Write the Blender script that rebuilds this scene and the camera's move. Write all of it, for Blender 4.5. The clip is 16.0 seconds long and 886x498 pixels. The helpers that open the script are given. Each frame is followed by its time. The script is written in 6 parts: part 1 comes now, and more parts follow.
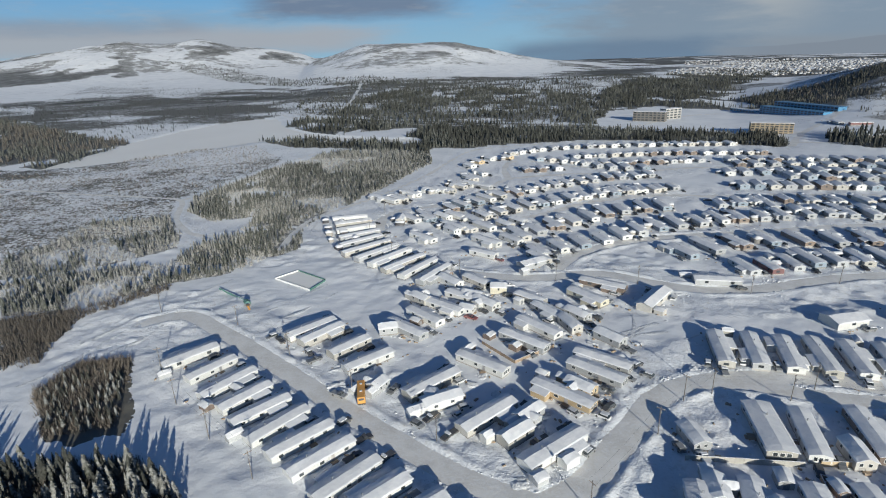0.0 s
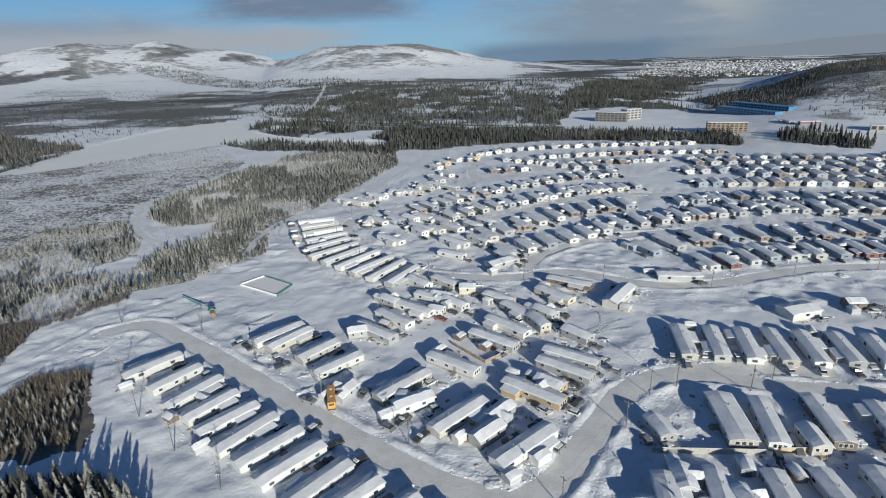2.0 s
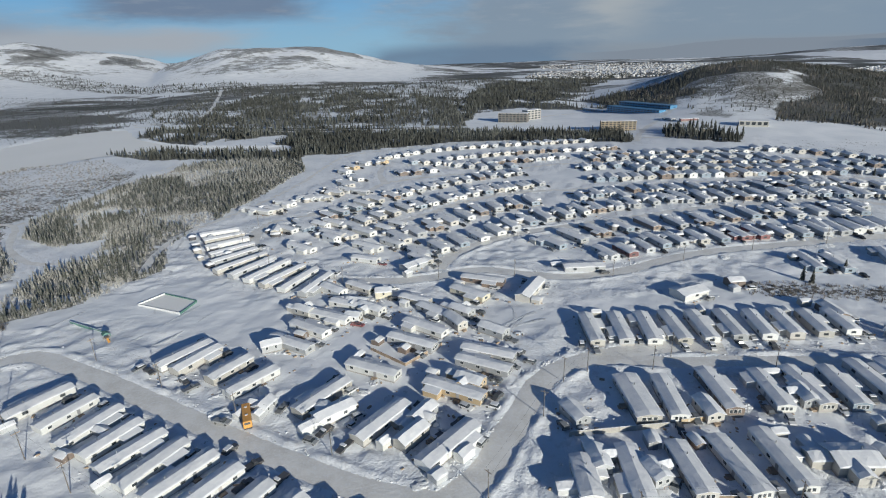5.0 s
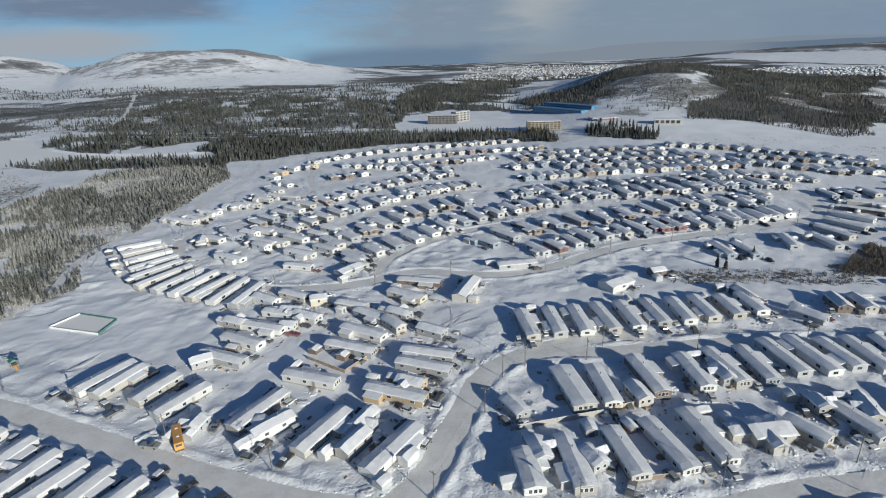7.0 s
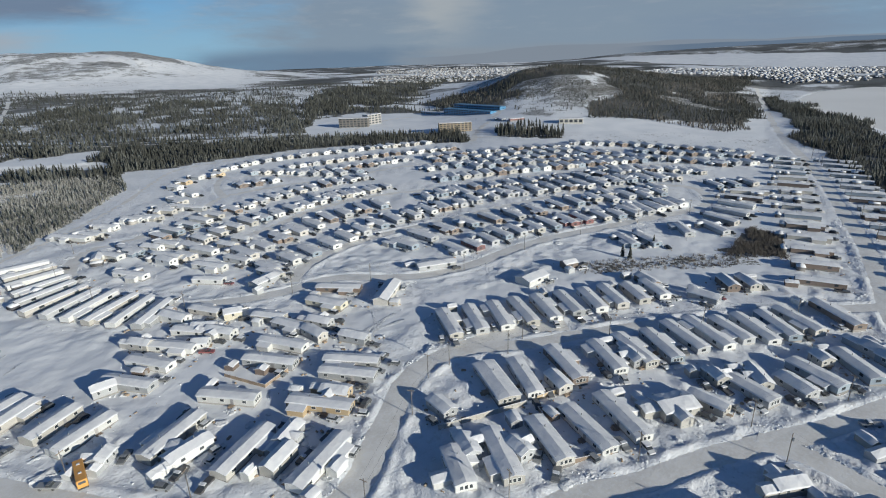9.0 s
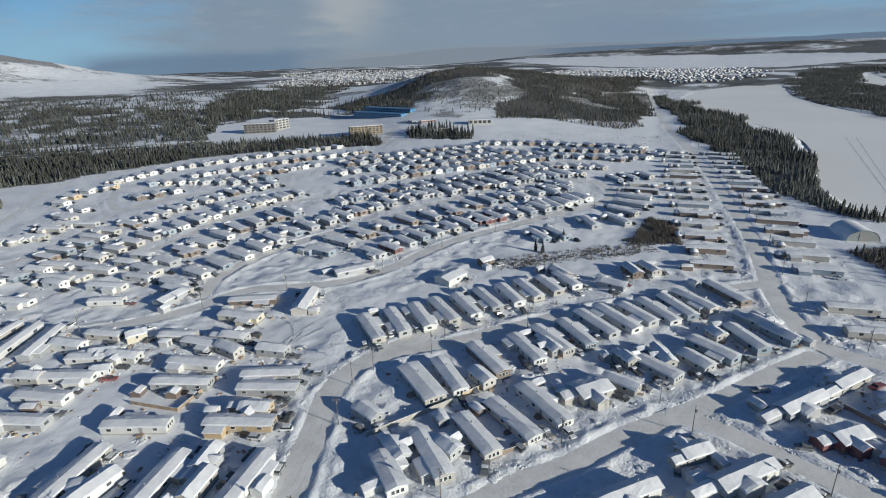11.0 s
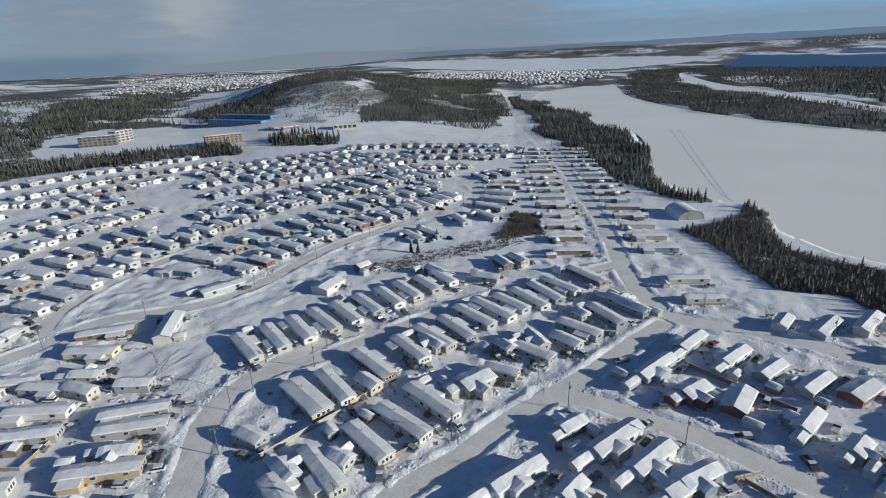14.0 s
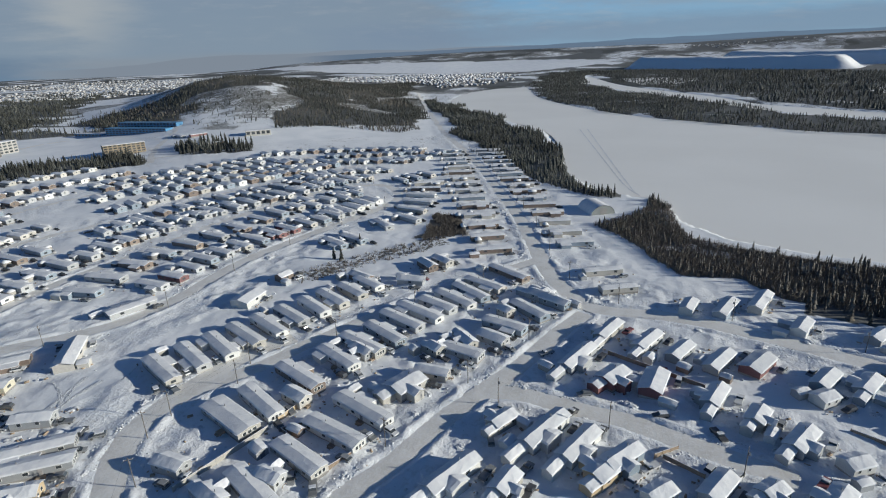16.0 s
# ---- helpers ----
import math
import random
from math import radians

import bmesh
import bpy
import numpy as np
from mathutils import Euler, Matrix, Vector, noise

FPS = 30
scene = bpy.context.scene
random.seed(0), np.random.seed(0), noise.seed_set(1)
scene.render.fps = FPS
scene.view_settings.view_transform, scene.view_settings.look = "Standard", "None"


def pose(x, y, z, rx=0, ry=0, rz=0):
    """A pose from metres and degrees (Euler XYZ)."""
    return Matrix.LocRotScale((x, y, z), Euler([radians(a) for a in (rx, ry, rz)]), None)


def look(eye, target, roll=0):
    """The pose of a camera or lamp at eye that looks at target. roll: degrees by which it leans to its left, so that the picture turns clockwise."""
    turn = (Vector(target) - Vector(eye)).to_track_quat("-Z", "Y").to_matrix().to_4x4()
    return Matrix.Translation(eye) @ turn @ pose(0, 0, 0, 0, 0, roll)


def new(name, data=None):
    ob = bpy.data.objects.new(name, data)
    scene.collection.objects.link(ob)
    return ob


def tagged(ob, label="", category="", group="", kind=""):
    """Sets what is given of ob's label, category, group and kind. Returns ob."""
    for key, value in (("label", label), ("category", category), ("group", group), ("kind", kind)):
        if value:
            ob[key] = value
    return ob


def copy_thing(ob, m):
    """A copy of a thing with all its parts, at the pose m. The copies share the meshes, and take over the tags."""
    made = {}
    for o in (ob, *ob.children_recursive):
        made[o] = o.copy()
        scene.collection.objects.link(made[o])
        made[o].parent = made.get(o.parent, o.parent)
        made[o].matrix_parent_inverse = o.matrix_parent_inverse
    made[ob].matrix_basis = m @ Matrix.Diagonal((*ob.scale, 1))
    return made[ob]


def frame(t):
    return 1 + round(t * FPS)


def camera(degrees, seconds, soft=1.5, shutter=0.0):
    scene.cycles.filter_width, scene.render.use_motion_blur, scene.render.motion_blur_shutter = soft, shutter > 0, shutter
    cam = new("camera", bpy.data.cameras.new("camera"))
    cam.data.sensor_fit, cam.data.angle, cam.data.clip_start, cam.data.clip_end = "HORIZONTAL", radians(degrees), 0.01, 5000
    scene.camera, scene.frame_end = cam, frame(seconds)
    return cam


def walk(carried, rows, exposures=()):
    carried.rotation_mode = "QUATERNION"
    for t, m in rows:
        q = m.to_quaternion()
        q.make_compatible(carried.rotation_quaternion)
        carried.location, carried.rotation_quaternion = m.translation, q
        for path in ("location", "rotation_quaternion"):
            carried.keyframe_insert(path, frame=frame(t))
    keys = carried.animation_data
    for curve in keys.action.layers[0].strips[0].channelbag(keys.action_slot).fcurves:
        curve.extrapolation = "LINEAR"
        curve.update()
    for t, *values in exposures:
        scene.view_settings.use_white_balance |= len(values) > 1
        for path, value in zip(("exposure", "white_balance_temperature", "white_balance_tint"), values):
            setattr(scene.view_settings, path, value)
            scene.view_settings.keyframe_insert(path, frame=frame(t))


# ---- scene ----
# A winter town of mobile homes seen from a drone that hovers and turns to the right.
cam = camera(78.21, 16.0, soft=1.1)
EYE = (0.0, 0.0, 100.0)
TURNS = [  # seconds, yaw, pitch, roll
    (0, -0.00, -19.87, -1.98),
    (0.5, -0.84, -19.89, -1.97),
    (1, -1.63, -19.86, -1.96),
    (1.5, -2.56, -19.84, -1.94),
    (2, -3.55, -19.82, -1.94),
    (2.5, -4.71, -19.80, -1.91),
    (3, -6.08, -19.80, -1.91),
    (3.5, -7.78, -19.78, -1.89),
    (4, -9.64, -19.81, -1.90),
    (6.5, -18.46, -19.81, -1.91),
    (7, -20.42, -19.82, -1.92),
    (7.5, -22.61, -19.83, -1.87),
    (8, -24.80, -19.84, -1.89),
    (8.5, -27.07, -19.86, -1.89),
    (9, -29.48, -19.87, -1.88),
    (9.5, -31.83, -19.87, -1.89),
    (12, -43.01, -19.93, -1.95),
    (12.5, -45.22, -19.94, -1.94),
    (13, -47.63, -19.95, -1.96),
    (13.5, -50.07, -19.96, -1.96),
    (14, -52.45, -19.98, -2.01),
    (14.5, -54.82, -19.96, -1.99),
    (15, -57.34, -19.95, -1.97),
    (15.5, -59.81, -19.95, -2.01),
    (16, -60.93, -19.93, -2.00),
]


def drone(yaw, pitch, roll):
    return pose(*EYE, 0, 0, yaw) @ pose(0, 0, 0, 90 + pitch) @ pose(0, 0, 0, 0, 0, roll)


walk(cam, [(t, drone(y, p, r)) for t, y, p, r in TURNS], [(0.0, 0.10, 5950, 5), (16.0, 0.06, 5950, 5)])

# ---- light ----
SUN_AZ, SUN_EL = -70.0, 14.5  # degrees from +x, above the horizon
to_sun = Vector((math.cos(radians(SUN_AZ)) * math.cos(radians(SUN_EL)), math.sin(radians(SUN_AZ)) * math.cos(radians(SUN_EL)), math.sin(radians(SUN_EL))))
sun_data = bpy.data.lights.new("sun", "SUN")
sun_data.energy, sun_data.angle, sun_data.color = 5.0, radians(0.6), (1.0, 0.90, 0.745)
sun = new("sun", sun_data)
sun.matrix_world = look(to_sun * 300, (0, 0, 0))


class Tree:
    """Short hand for building node trees."""

    def __init__(self, tree):
        self.tree = tree
        tree.nodes.clear()

    def node(self, kind, **given):
        n = self.tree.nodes.new(kind)
        for key, value in given.items():
            if key in n.inputs:
                self.put(n.inputs[key], value)
        return n

    def put(self, socket, value):
        if isinstance(value, bpy.types.NodeSocket):
            self.tree.links.new(value, socket)
        else:
            socket.default_value = value

    def math(self, op, a, b=0.0, c=0.0):
        n = self.tree.nodes.new("ShaderNodeMath")
        n.operation = op
        for s, v in zip(n.inputs, (a, b, c)):
            self.put(s, v)
        return n.outputs[0]

    def mix(self, factor, a, b):
        n = self.tree.nodes.new("ShaderNodeMix")
        n.data_type = "RGBA"
        self.put(n.inputs[0], factor)
        self.put(n.inputs[6], (*a, 1) if isinstance(a, tuple) else a)
        self.put(n.inputs[7], (*b, 1) if isinstance(b, tuple) else b)
        return n.outputs[2]

    def span(self, value, a, b, c=0.0, d=1.0):
        n = self.tree.nodes.new("ShaderNodeMapRange")
        n.interpolation_type = "SMOOTHSTEP"
        for s, v in zip(n.inputs, (value, a, b, c, d)):
            self.put(s, v)
        return n.outputs[0]

    def noise(self, vector, scale, detail=4.0, rough=0.55):
        n = self.node("ShaderNodeTexNoise", Vector=vector, Scale=scale, Detail=detail, Roughness=rough)
        return n.outputs[0]


world = bpy.data.worlds.new("winter_sky")
scene.world = world
world.use_nodes = True
w = Tree(world.node_tree)
sky = w.node("ShaderNodeTexSky")
sky.sky_type, sky.sun_disc = "NISHITA", False
sky.sun_elevation, sky.sun_rotation = radians(SUN_EL), radians(90 - SUN_AZ)
sky.air_density, sky.dust_density, sky.ozone_density = 1.0, 0.3, 3.0
way = w.node("ShaderNodeTexCoord").outputs["Generated"]
axis = w.node("ShaderNodeSeparateXYZ", Vector=way)
dx, dy, dz = axis.outputs
bearing = w.math("MULTIPLY", w.math("ARCTAN2", dx, dy), 57.2958)  # degrees to the right of +y
height = w.math("MULTIPLY", w.math("ARCSINE", dz), 57.2958)
flat = w.node("ShaderNodeCombineXYZ", X=bearing, Y=w.math("MULTIPLY", height, 5.0), Z=0.0).outputs[0]
wide = w.noise(flat, 0.045, 6.0, 0.6)
fine = w.noise(flat, 0.16, 6.0, 0.6)


def patch(b0, b1, soft_b, h0, h1, soft_h):
    """A soft bank of cloud or haze between two bearings and two heights."""
    ragged = w.math("MULTIPLY", w.math("SUBTRACT", fine, 0.5), soft_b * 2.2)
    b = w.math("ADD", bearing, ragged)
    h = w.math("ADD", height, w.math("MULTIPLY", w.math("SUBTRACT", fine, 0.5), soft_h * 2.0))
    across = w.math("MULTIPLY", w.span(b, b0 - soft_b, b0 + soft_b), w.span(b, b1 - soft_b, b1 + soft_b, 1.0, 0.0))
    along = w.math("MULTIPLY", w.span(h, h0 - soft_h, h0 + soft_h), w.span(h, h1 - soft_h, h1 + soft_h, 1.0, 0.0))
    return w.math("MULTIPLY", across, along)


clear = w.mix(w.span(height, 0.0, 9.0), (0.27, 0.42, 0.53), (0.12, 0.31, 0.56))
low_sky = w.mix(w.span(height, 8.0, 22.0), clear, w.node("ShaderNodeVectorMath", **{}).outputs[0])
scaled = w.tree.nodes[low_sky.node.inputs[7].links[0].from_node.name]
scaled.operation = "SCALE"
w.put(scaled.inputs[0], w.mix(0.6, sky.outputs[0], w.node("ShaderNodeVectorMath").outputs[0]))
blue = scaled.inputs[0].links[0].from_node.inputs[7].links[0].from_node
blue.operation = "MULTIPLY"
w.put(blue.inputs[0], sky.outputs[0])
w.put(blue.inputs[1], (0.5, 0.9, 1.5))
w.put(scaled.inputs["Scale"], 0.042)
# thin high cloud, then the banks
col = w.mix(w.math("MULTIPLY", w.span(wide, 0.45, 0.75), w.span(height, 25.0, 8.0, 0.0, 0.55)), low_sky, (0.26, 0.29, 0.34))
col = w.mix(w.math("MULTIPLY", patch(-60, -6, 5, 0.5, 2.7, 0.7), 0.9), col, (0.37, 0.365, 0.38))
col = w.mix(w.math("MULTIPLY", patch(-17, 1, 3, 3.4, 12.0, 0.7), 0.9), col, (0.16, 0.19, 0.255))
col = w.mix(w.math("MULTIPLY", patch(-45, -22, 3, 2.2, 3.4, 0.5), 0.5), col, (0.25, 0.26, 0.30))
col = w.mix(w.math("MULTIPLY", patch(12, 66, 7, -2.0, 14.0, 2.0), 0.92), col, (0.225, 0.262, 0.312))
col = w.mix(w.math("MULTIPLY", patch(52, 130, 7, 0.2, 2.6, 0.8), 0.75), col, (0.20, 0.25, 0.325))
col = w.mix(w.math("MULTIPLY", patch(75, 140, 8, 3.4, 9.0, 1.0), 0.75), col, (0.265, 0.29, 0.33))
# haze over the far land's edge, painted as two bands at the horizon
col = w.mix(w.math("MULTIPLY", patch(7, 27, 4, -9.0, 0.5, 0.6), 0.8), col, (0.135, 0.19, 0.265))
col = w.mix(w.math("MULTIPLY", patch(27, 52, 4, -9.0, 0.3, 0.5), 0.8), col, (0.25, 0.27, 0.30))
# the halo's bright pillar in the ice haze
col = w.mix(w.math("MULTIPLY", patch(27.6, 32.6, 3.2, 1.8, 16.0, 2.4), 0.6), col, (0.46, 0.44, 0.41))
wisps = w.noise(flat, 0.33, 7.0, 0.62)
col = w.mix(w.math("MULTIPLY", w.math("MULTIPLY", w.span(wisps, 0.46, 0.70), w.span(wide, 0.35, 0.60)), w.span(height, 0.6, 2.5, 0.0, 0.26)), col, (0.38, 0.385, 0.40))
# ridges beyond the lake, far behind everything else, with haze painted into their blue
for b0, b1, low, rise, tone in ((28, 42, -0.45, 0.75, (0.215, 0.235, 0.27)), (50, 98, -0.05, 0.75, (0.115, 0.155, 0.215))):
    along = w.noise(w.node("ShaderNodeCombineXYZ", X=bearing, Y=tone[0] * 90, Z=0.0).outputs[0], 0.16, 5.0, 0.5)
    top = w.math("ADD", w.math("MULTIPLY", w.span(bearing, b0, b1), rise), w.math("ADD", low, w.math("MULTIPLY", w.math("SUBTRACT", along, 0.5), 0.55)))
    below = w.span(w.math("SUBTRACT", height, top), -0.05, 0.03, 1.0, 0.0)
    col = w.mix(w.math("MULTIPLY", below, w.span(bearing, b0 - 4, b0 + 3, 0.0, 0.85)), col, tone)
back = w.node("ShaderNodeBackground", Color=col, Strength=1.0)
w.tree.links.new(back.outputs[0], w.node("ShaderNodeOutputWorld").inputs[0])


# ---- materials ----
def material(name):
    m = bpy.data.materials.new(name)
    m.use_nodes = True
    t = Tree(m.node_tree)
    shader = t.node("ShaderNodeBsdfPrincipled")
    t.tree.links.new(shader.outputs[0], t.node("ShaderNodeOutputMaterial").inputs[0])
    t.shader = shader
    t.place = t.node("ShaderNodeNewGeometry").outputs["Position"]
    t.up = t.node("ShaderNodeSeparateXYZ", Vector=t.node("ShaderNodeNewGeometry").outputs["Normal"]).outputs[2]
    t.local = t.node("ShaderNodeTexCoord").outputs["Object"]
    t.chance = t.node("ShaderNodeObjectInfo").outputs["Random"]
    t.island = t.node("ShaderNodeNewGeometry").outputs["Random Per Island"]
    return m, t


def finish(t, colour, rough=0.8, bump=None, strength=0.4, distance=0.1, metal=0.0):
    t.put(t.shader.inputs["Base Color"], colour)
    t.put(t.shader.inputs["Roughness"], rough)
    t.put(t.shader.inputs["Metallic"], metal)
    if bump is not None:
        n = t.node("ShaderNodeBump", Height=bump, Strength=strength, Distance=distance)
        t.tree.links.new(n.outputs[0], t.shader.inputs["Normal"])


def painted(name, dark, light, rough=0.6, scale=1.5, siding=0.0, metal=0.0):
    """Paint or cladding: two tones by thing, blotches, fine grain and, where asked, lapped boards."""
    m, t = material(name)
    tone = t.mix(t.chance, dark, light)
    worn = t.mix(t.math("MULTIPLY", t.span(t.noise(t.place, scale), 0.45, 0.75), 0.25), tone, tuple(c * 0.6 for c in dark))
    grain = t.noise(t.place, 24.0, 3.0)
    col = t.mix(t.math("MULTIPLY", grain, 0.15), worn, (0.9, 0.9, 0.9))
    bump = grain
    if siding:
        z = t.node("ShaderNodeSeparateXYZ", Vector=t.local).outputs[2]
        lap = t.math("FRACT", t.math("DIVIDE", z, siding))
        bump = t.math("ADD", lap, t.math("MULTIPLY", grain, 0.2))
        col = t.mix(t.span(lap, 0.86, 0.98, 0.0, 0.35), col, tuple(c * 0.45 for c in dark))
    finish(t, col, rough, bump, 0.35, 0.02, metal)
    return m


def snow_like(name, white=(0.82, 0.83, 0.85), grey=(0.70, 0.72, 0.76), scale=0.3, bump=0.5):
    m, t = material(name)
    col = t.mix(t.span(t.noise(t.place, scale, 5.0), 0.35, 0.7), white, grey)
    col = t.mix(t.math("MULTIPLY", t.math("POWER", t.chance, 3.0), 0.28), col, (0.42, 0.44, 0.47))
    lumps = t.math("ADD", t.noise(t.place, 1.1, 6.0, 0.6), t.math("MULTIPLY", t.noise(t.place, 7.0, 3.0), 0.25))
    finish(t, col, 0.75, lumps, bump, 0.5)
    return m


def ground_material():
    """Snow, brushy bog and woodland floor, by the painted ground cover of the sheet."""
    m, t = material("snow_ground")
    attr = t.node("ShaderNodeAttribute")
    attr.attribute_name = "cover"
    scrub, wood, used = t.node("ShaderNodeSeparateColor", Color=attr.outputs["Color"]).outputs
    base = t.mix(t.span(t.noise(t.place, 0.03, 5.0), 0.35, 0.65), (0.86, 0.87, 0.89), (0.76, 0.78, 0.81))
    scuff = t.span(t.noise(t.place, 0.35, 6.0, 0.65), 0.50, 0.72)
    base = t.mix(t.math("MULTIPLY", scuff, t.math("MULTIPLY", used, 0.55)), base, (0.55, 0.53, 0.50))
    # brush standing out of the snow: fine dark flecks in drifting bands
    bands = t.noise(t.place, 0.02, 6.0, 0.65)
    flecks = t.math("ADD", t.math("MULTIPLY", t.noise(t.place, 0.42, 5.0, 0.72), 0.62), t.math("MULTIPLY", t.noise(t.place, 0.09, 5.0, 0.72), 0.38))
    dense = t.math("ADD", scrub, t.math("MULTIPLY", t.math("SUBTRACT", bands, 0.5), 0.7))
    edge = t.math("SUBTRACT", 0.66, t.math("MULTIPLY", dense, 0.36))
    brush = t.math("MULTIPLY", t.span(flecks, edge, t.math("ADD", edge, 0.05)), t.span(scrub, 0.02, 0.15))
    twig = t.mix(t.noise(t.place, 0.2, 3.0), (0.045, 0.042, 0.030), (0.105, 0.095, 0.068))
    col = t.mix(t.math("MULTIPLY", brush, 0.93), base, twig)
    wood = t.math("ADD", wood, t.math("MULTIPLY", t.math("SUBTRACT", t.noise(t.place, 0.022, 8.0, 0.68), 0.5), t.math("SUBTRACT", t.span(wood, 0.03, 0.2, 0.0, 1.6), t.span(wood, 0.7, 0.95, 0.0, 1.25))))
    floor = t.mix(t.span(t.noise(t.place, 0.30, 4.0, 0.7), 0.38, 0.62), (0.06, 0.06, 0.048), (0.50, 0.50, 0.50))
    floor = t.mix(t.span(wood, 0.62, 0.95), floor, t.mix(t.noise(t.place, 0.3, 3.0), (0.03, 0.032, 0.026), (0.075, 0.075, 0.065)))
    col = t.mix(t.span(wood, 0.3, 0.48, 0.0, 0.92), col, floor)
    rough = t.math("MULTIPLY", t.noise(t.place, 1.1, 5.0, 0.6), t.math("ADD", 0.16, t.math("MULTIPLY", used, 0.85)))
    lumps = t.math("ADD", t.noise(t.place, 0.16, 3.0, 0.5), rough)
    relief = t.math("ADD", lumps, t.math("MULTIPLY", brush, 0.5))
    finish(t, col, 0.8, relief, 0.5, 0.7)
    return m


def road_material():
    m, t = material("packed_snow_road")
    col = t.mix(t.span(t.noise(t.place, 0.12, 6.0, 0.65), 0.35, 0.68), (0.84, 0.82, 0.78), (0.70, 0.675, 0.63))
    col = t.mix(t.math("MULTIPLY", t.span(t.noise(t.place, 0.9, 5.0, 0.7), 0.46, 0.66), 0.6), col, (0.86, 0.86, 0.86))
    finish(t, col, 0.6, t.noise(t.place, 1.0, 6.0, 0.6), 0.4, 0.25)
    return m


def ice_material():
    m, t = material("snow_covered_ice")
    col = t.mix(t.span(t.noise(t.place, 0.006, 5.0, 0.5), 0.35, 0.7), (0.90, 0.885, 0.85), (0.85, 0.835, 0.80))
    finish(t, col, 0.7, t.noise(t.place, 0.25, 5.0), 0.12, 0.15)
    return m


def needle_material(name, dark, light, frost):
    m, t = material(name)
    col = t.mix(t.island, dark, light)
    col = t.mix(t.math("MULTIPLY", t.span(t.noise(t.place, 0.9, 4.0, 0.7), 0.40, 0.62), frost), col, (0.62, 0.62, 0.60))
    col = t.mix(t.math("MULTIPLY", t.span(t.up, 0.25, 0.9), frost * 0.6), col, (0.75, 0.76, 0.78))
    finish(t, col, 0.85, t.noise(t.place, 4.0, 3.0), 0.6, 0.3)
    return m


def glass_material():
    m, t = material("window_glass")
    col = t.mix(t.chance, (0.025, 0.03, 0.035), (0.10, 0.11, 0.12))
    finish(t, col, 0.12)
    t.put(t.shader.inputs["Specular IOR Level"], 0.6)
    return m


SNOW = snow_like("roof_snow", (0.82, 0.82, 0.83), (0.72, 0.73, 0.76), 0.5, 0.28)
PILE = snow_like("ploughed_snow", (0.80, 0.81, 0.83), (0.64, 0.65, 0.66), 0.8, 0.8)
GROUND, ROAD, ICE = ground_material(), road_material(), ice_material()
GLASS = glass_material()
SIDING = {
    "white": painted("white_siding", (0.52, 0.52, 0.50), (0.72, 0.72, 0.70), 0.55, 0.8, 0.22),
    "beige": painted("beige_siding", (0.34, 0.325, 0.29), (0.52, 0.495, 0.45), 0.55, 0.8, 0.22),
    "grey": painted("grey_siding", (0.26, 0.27, 0.28), (0.44, 0.45, 0.46), 0.55, 0.8, 0.22),
    "blue": painted("blue_grey_siding", (0.15, 0.20, 0.26), (0.28, 0.34, 0.40), 0.55, 0.8, 0.22),
    "tan": painted("tan_siding", (0.42, 0.31, 0.17), (0.52, 0.40, 0.24), 0.6, 0.8, 0.22),
    "brown": painted("brown_siding", (0.10, 0.065, 0.045), (0.20, 0.14, 0.10), 0.6, 0.8, 0.22),
    "red": painted("red_siding", (0.10, 0.018, 0.018), (0.17, 0.035, 0.032), 0.6, 0.8, 0.22),
    "yellow": painted("pale_yellow_siding", (0.52, 0.48, 0.36), (0.58, 0.54, 0.42), 0.6, 0.8, 0.22),
}
WORDS = {"white": "white", "beige": "beige", "grey": "grey", "blue": "blue-grey", "tan": "tan", "brown": "dark brown", "red": "dark red", "yellow": "pale yellow"}
TRIM = painted("white_trim", (0.70, 0.70, 0.68), (0.80, 0.80, 0.78), 0.5)
SKIRT = painted("skirting_panels", (0.16, 0.15, 0.14), (0.40, 0.38, 0.35), 0.7)
DOORPAINT = painted("door_paint", (0.10, 0.11, 0.13), (0.45, 0.42, 0.40), 0.5)
METAL = painted("galvanised_metal", (0.28, 0.29, 0.30), (0.40, 0.41, 0.42), 0.4, 2.0, 0.0, 0.6)
TIMBER = painted("weathered_timber", (0.20, 0.14, 0.09), (0.34, 0.25, 0.16), 0.8, 2.0)
RAWWOOD = painted("bare_sheathing", (0.17, 0.125, 0.070), (0.24, 0.18, 0.105), 0.8, 0.4)
BAREWALL = painted("unclad_walls", (0.085, 0.075, 0.065), (0.14, 0.12, 0.10), 0.8, 0.3)
BLUEWRAP = painted("blue_wrap", (0.014, 0.13, 0.28), (0.02, 0.19, 0.38), 0.45, 0.15)
NEEDLE = needle_material("spruce_needles", (0.010, 0.013, 0.009), (0.032, 0.033, 0.022), 0.06)
FROSTED = needle_material("frosted_spruce_needles", (0.026, 0.028, 0.018), (0.095, 0.090, 0.060), 0.38)
MIDGREEN = needle_material("dusted_spruce_needles", (0.013, 0.018, 0.012), (0.046, 0.050, 0.032), 0.15)
LARCH = needle_material("bare_larch_twigs", (0.030, 0.024, 0.018), (0.095, 0.078, 0.055), 0.12)
BARK = painted("spruce_bark", (0.05, 0.04, 0.03), (0.11, 0.09, 0.07), 0.9, 3.0)
TWIG = painted("bare_twigs", (0.06, 0.045, 0.03), (0.14, 0.11, 0.08), 0.9, 3.0)
FROSTTWIG = painted("frosted_twigs", (0.20, 0.19, 0.17), (0.38, 0.37, 0.35), 0.9, 3.0)
ORANGE = painted("bus_yellow", (0.62, 0.27, 0.02), (0.68, 0.32, 0.03), 0.4)
RUBBER = painted("tyre_rubber", (0.02, 0.02, 0.02), (0.035, 0.035, 0.035), 0.85)
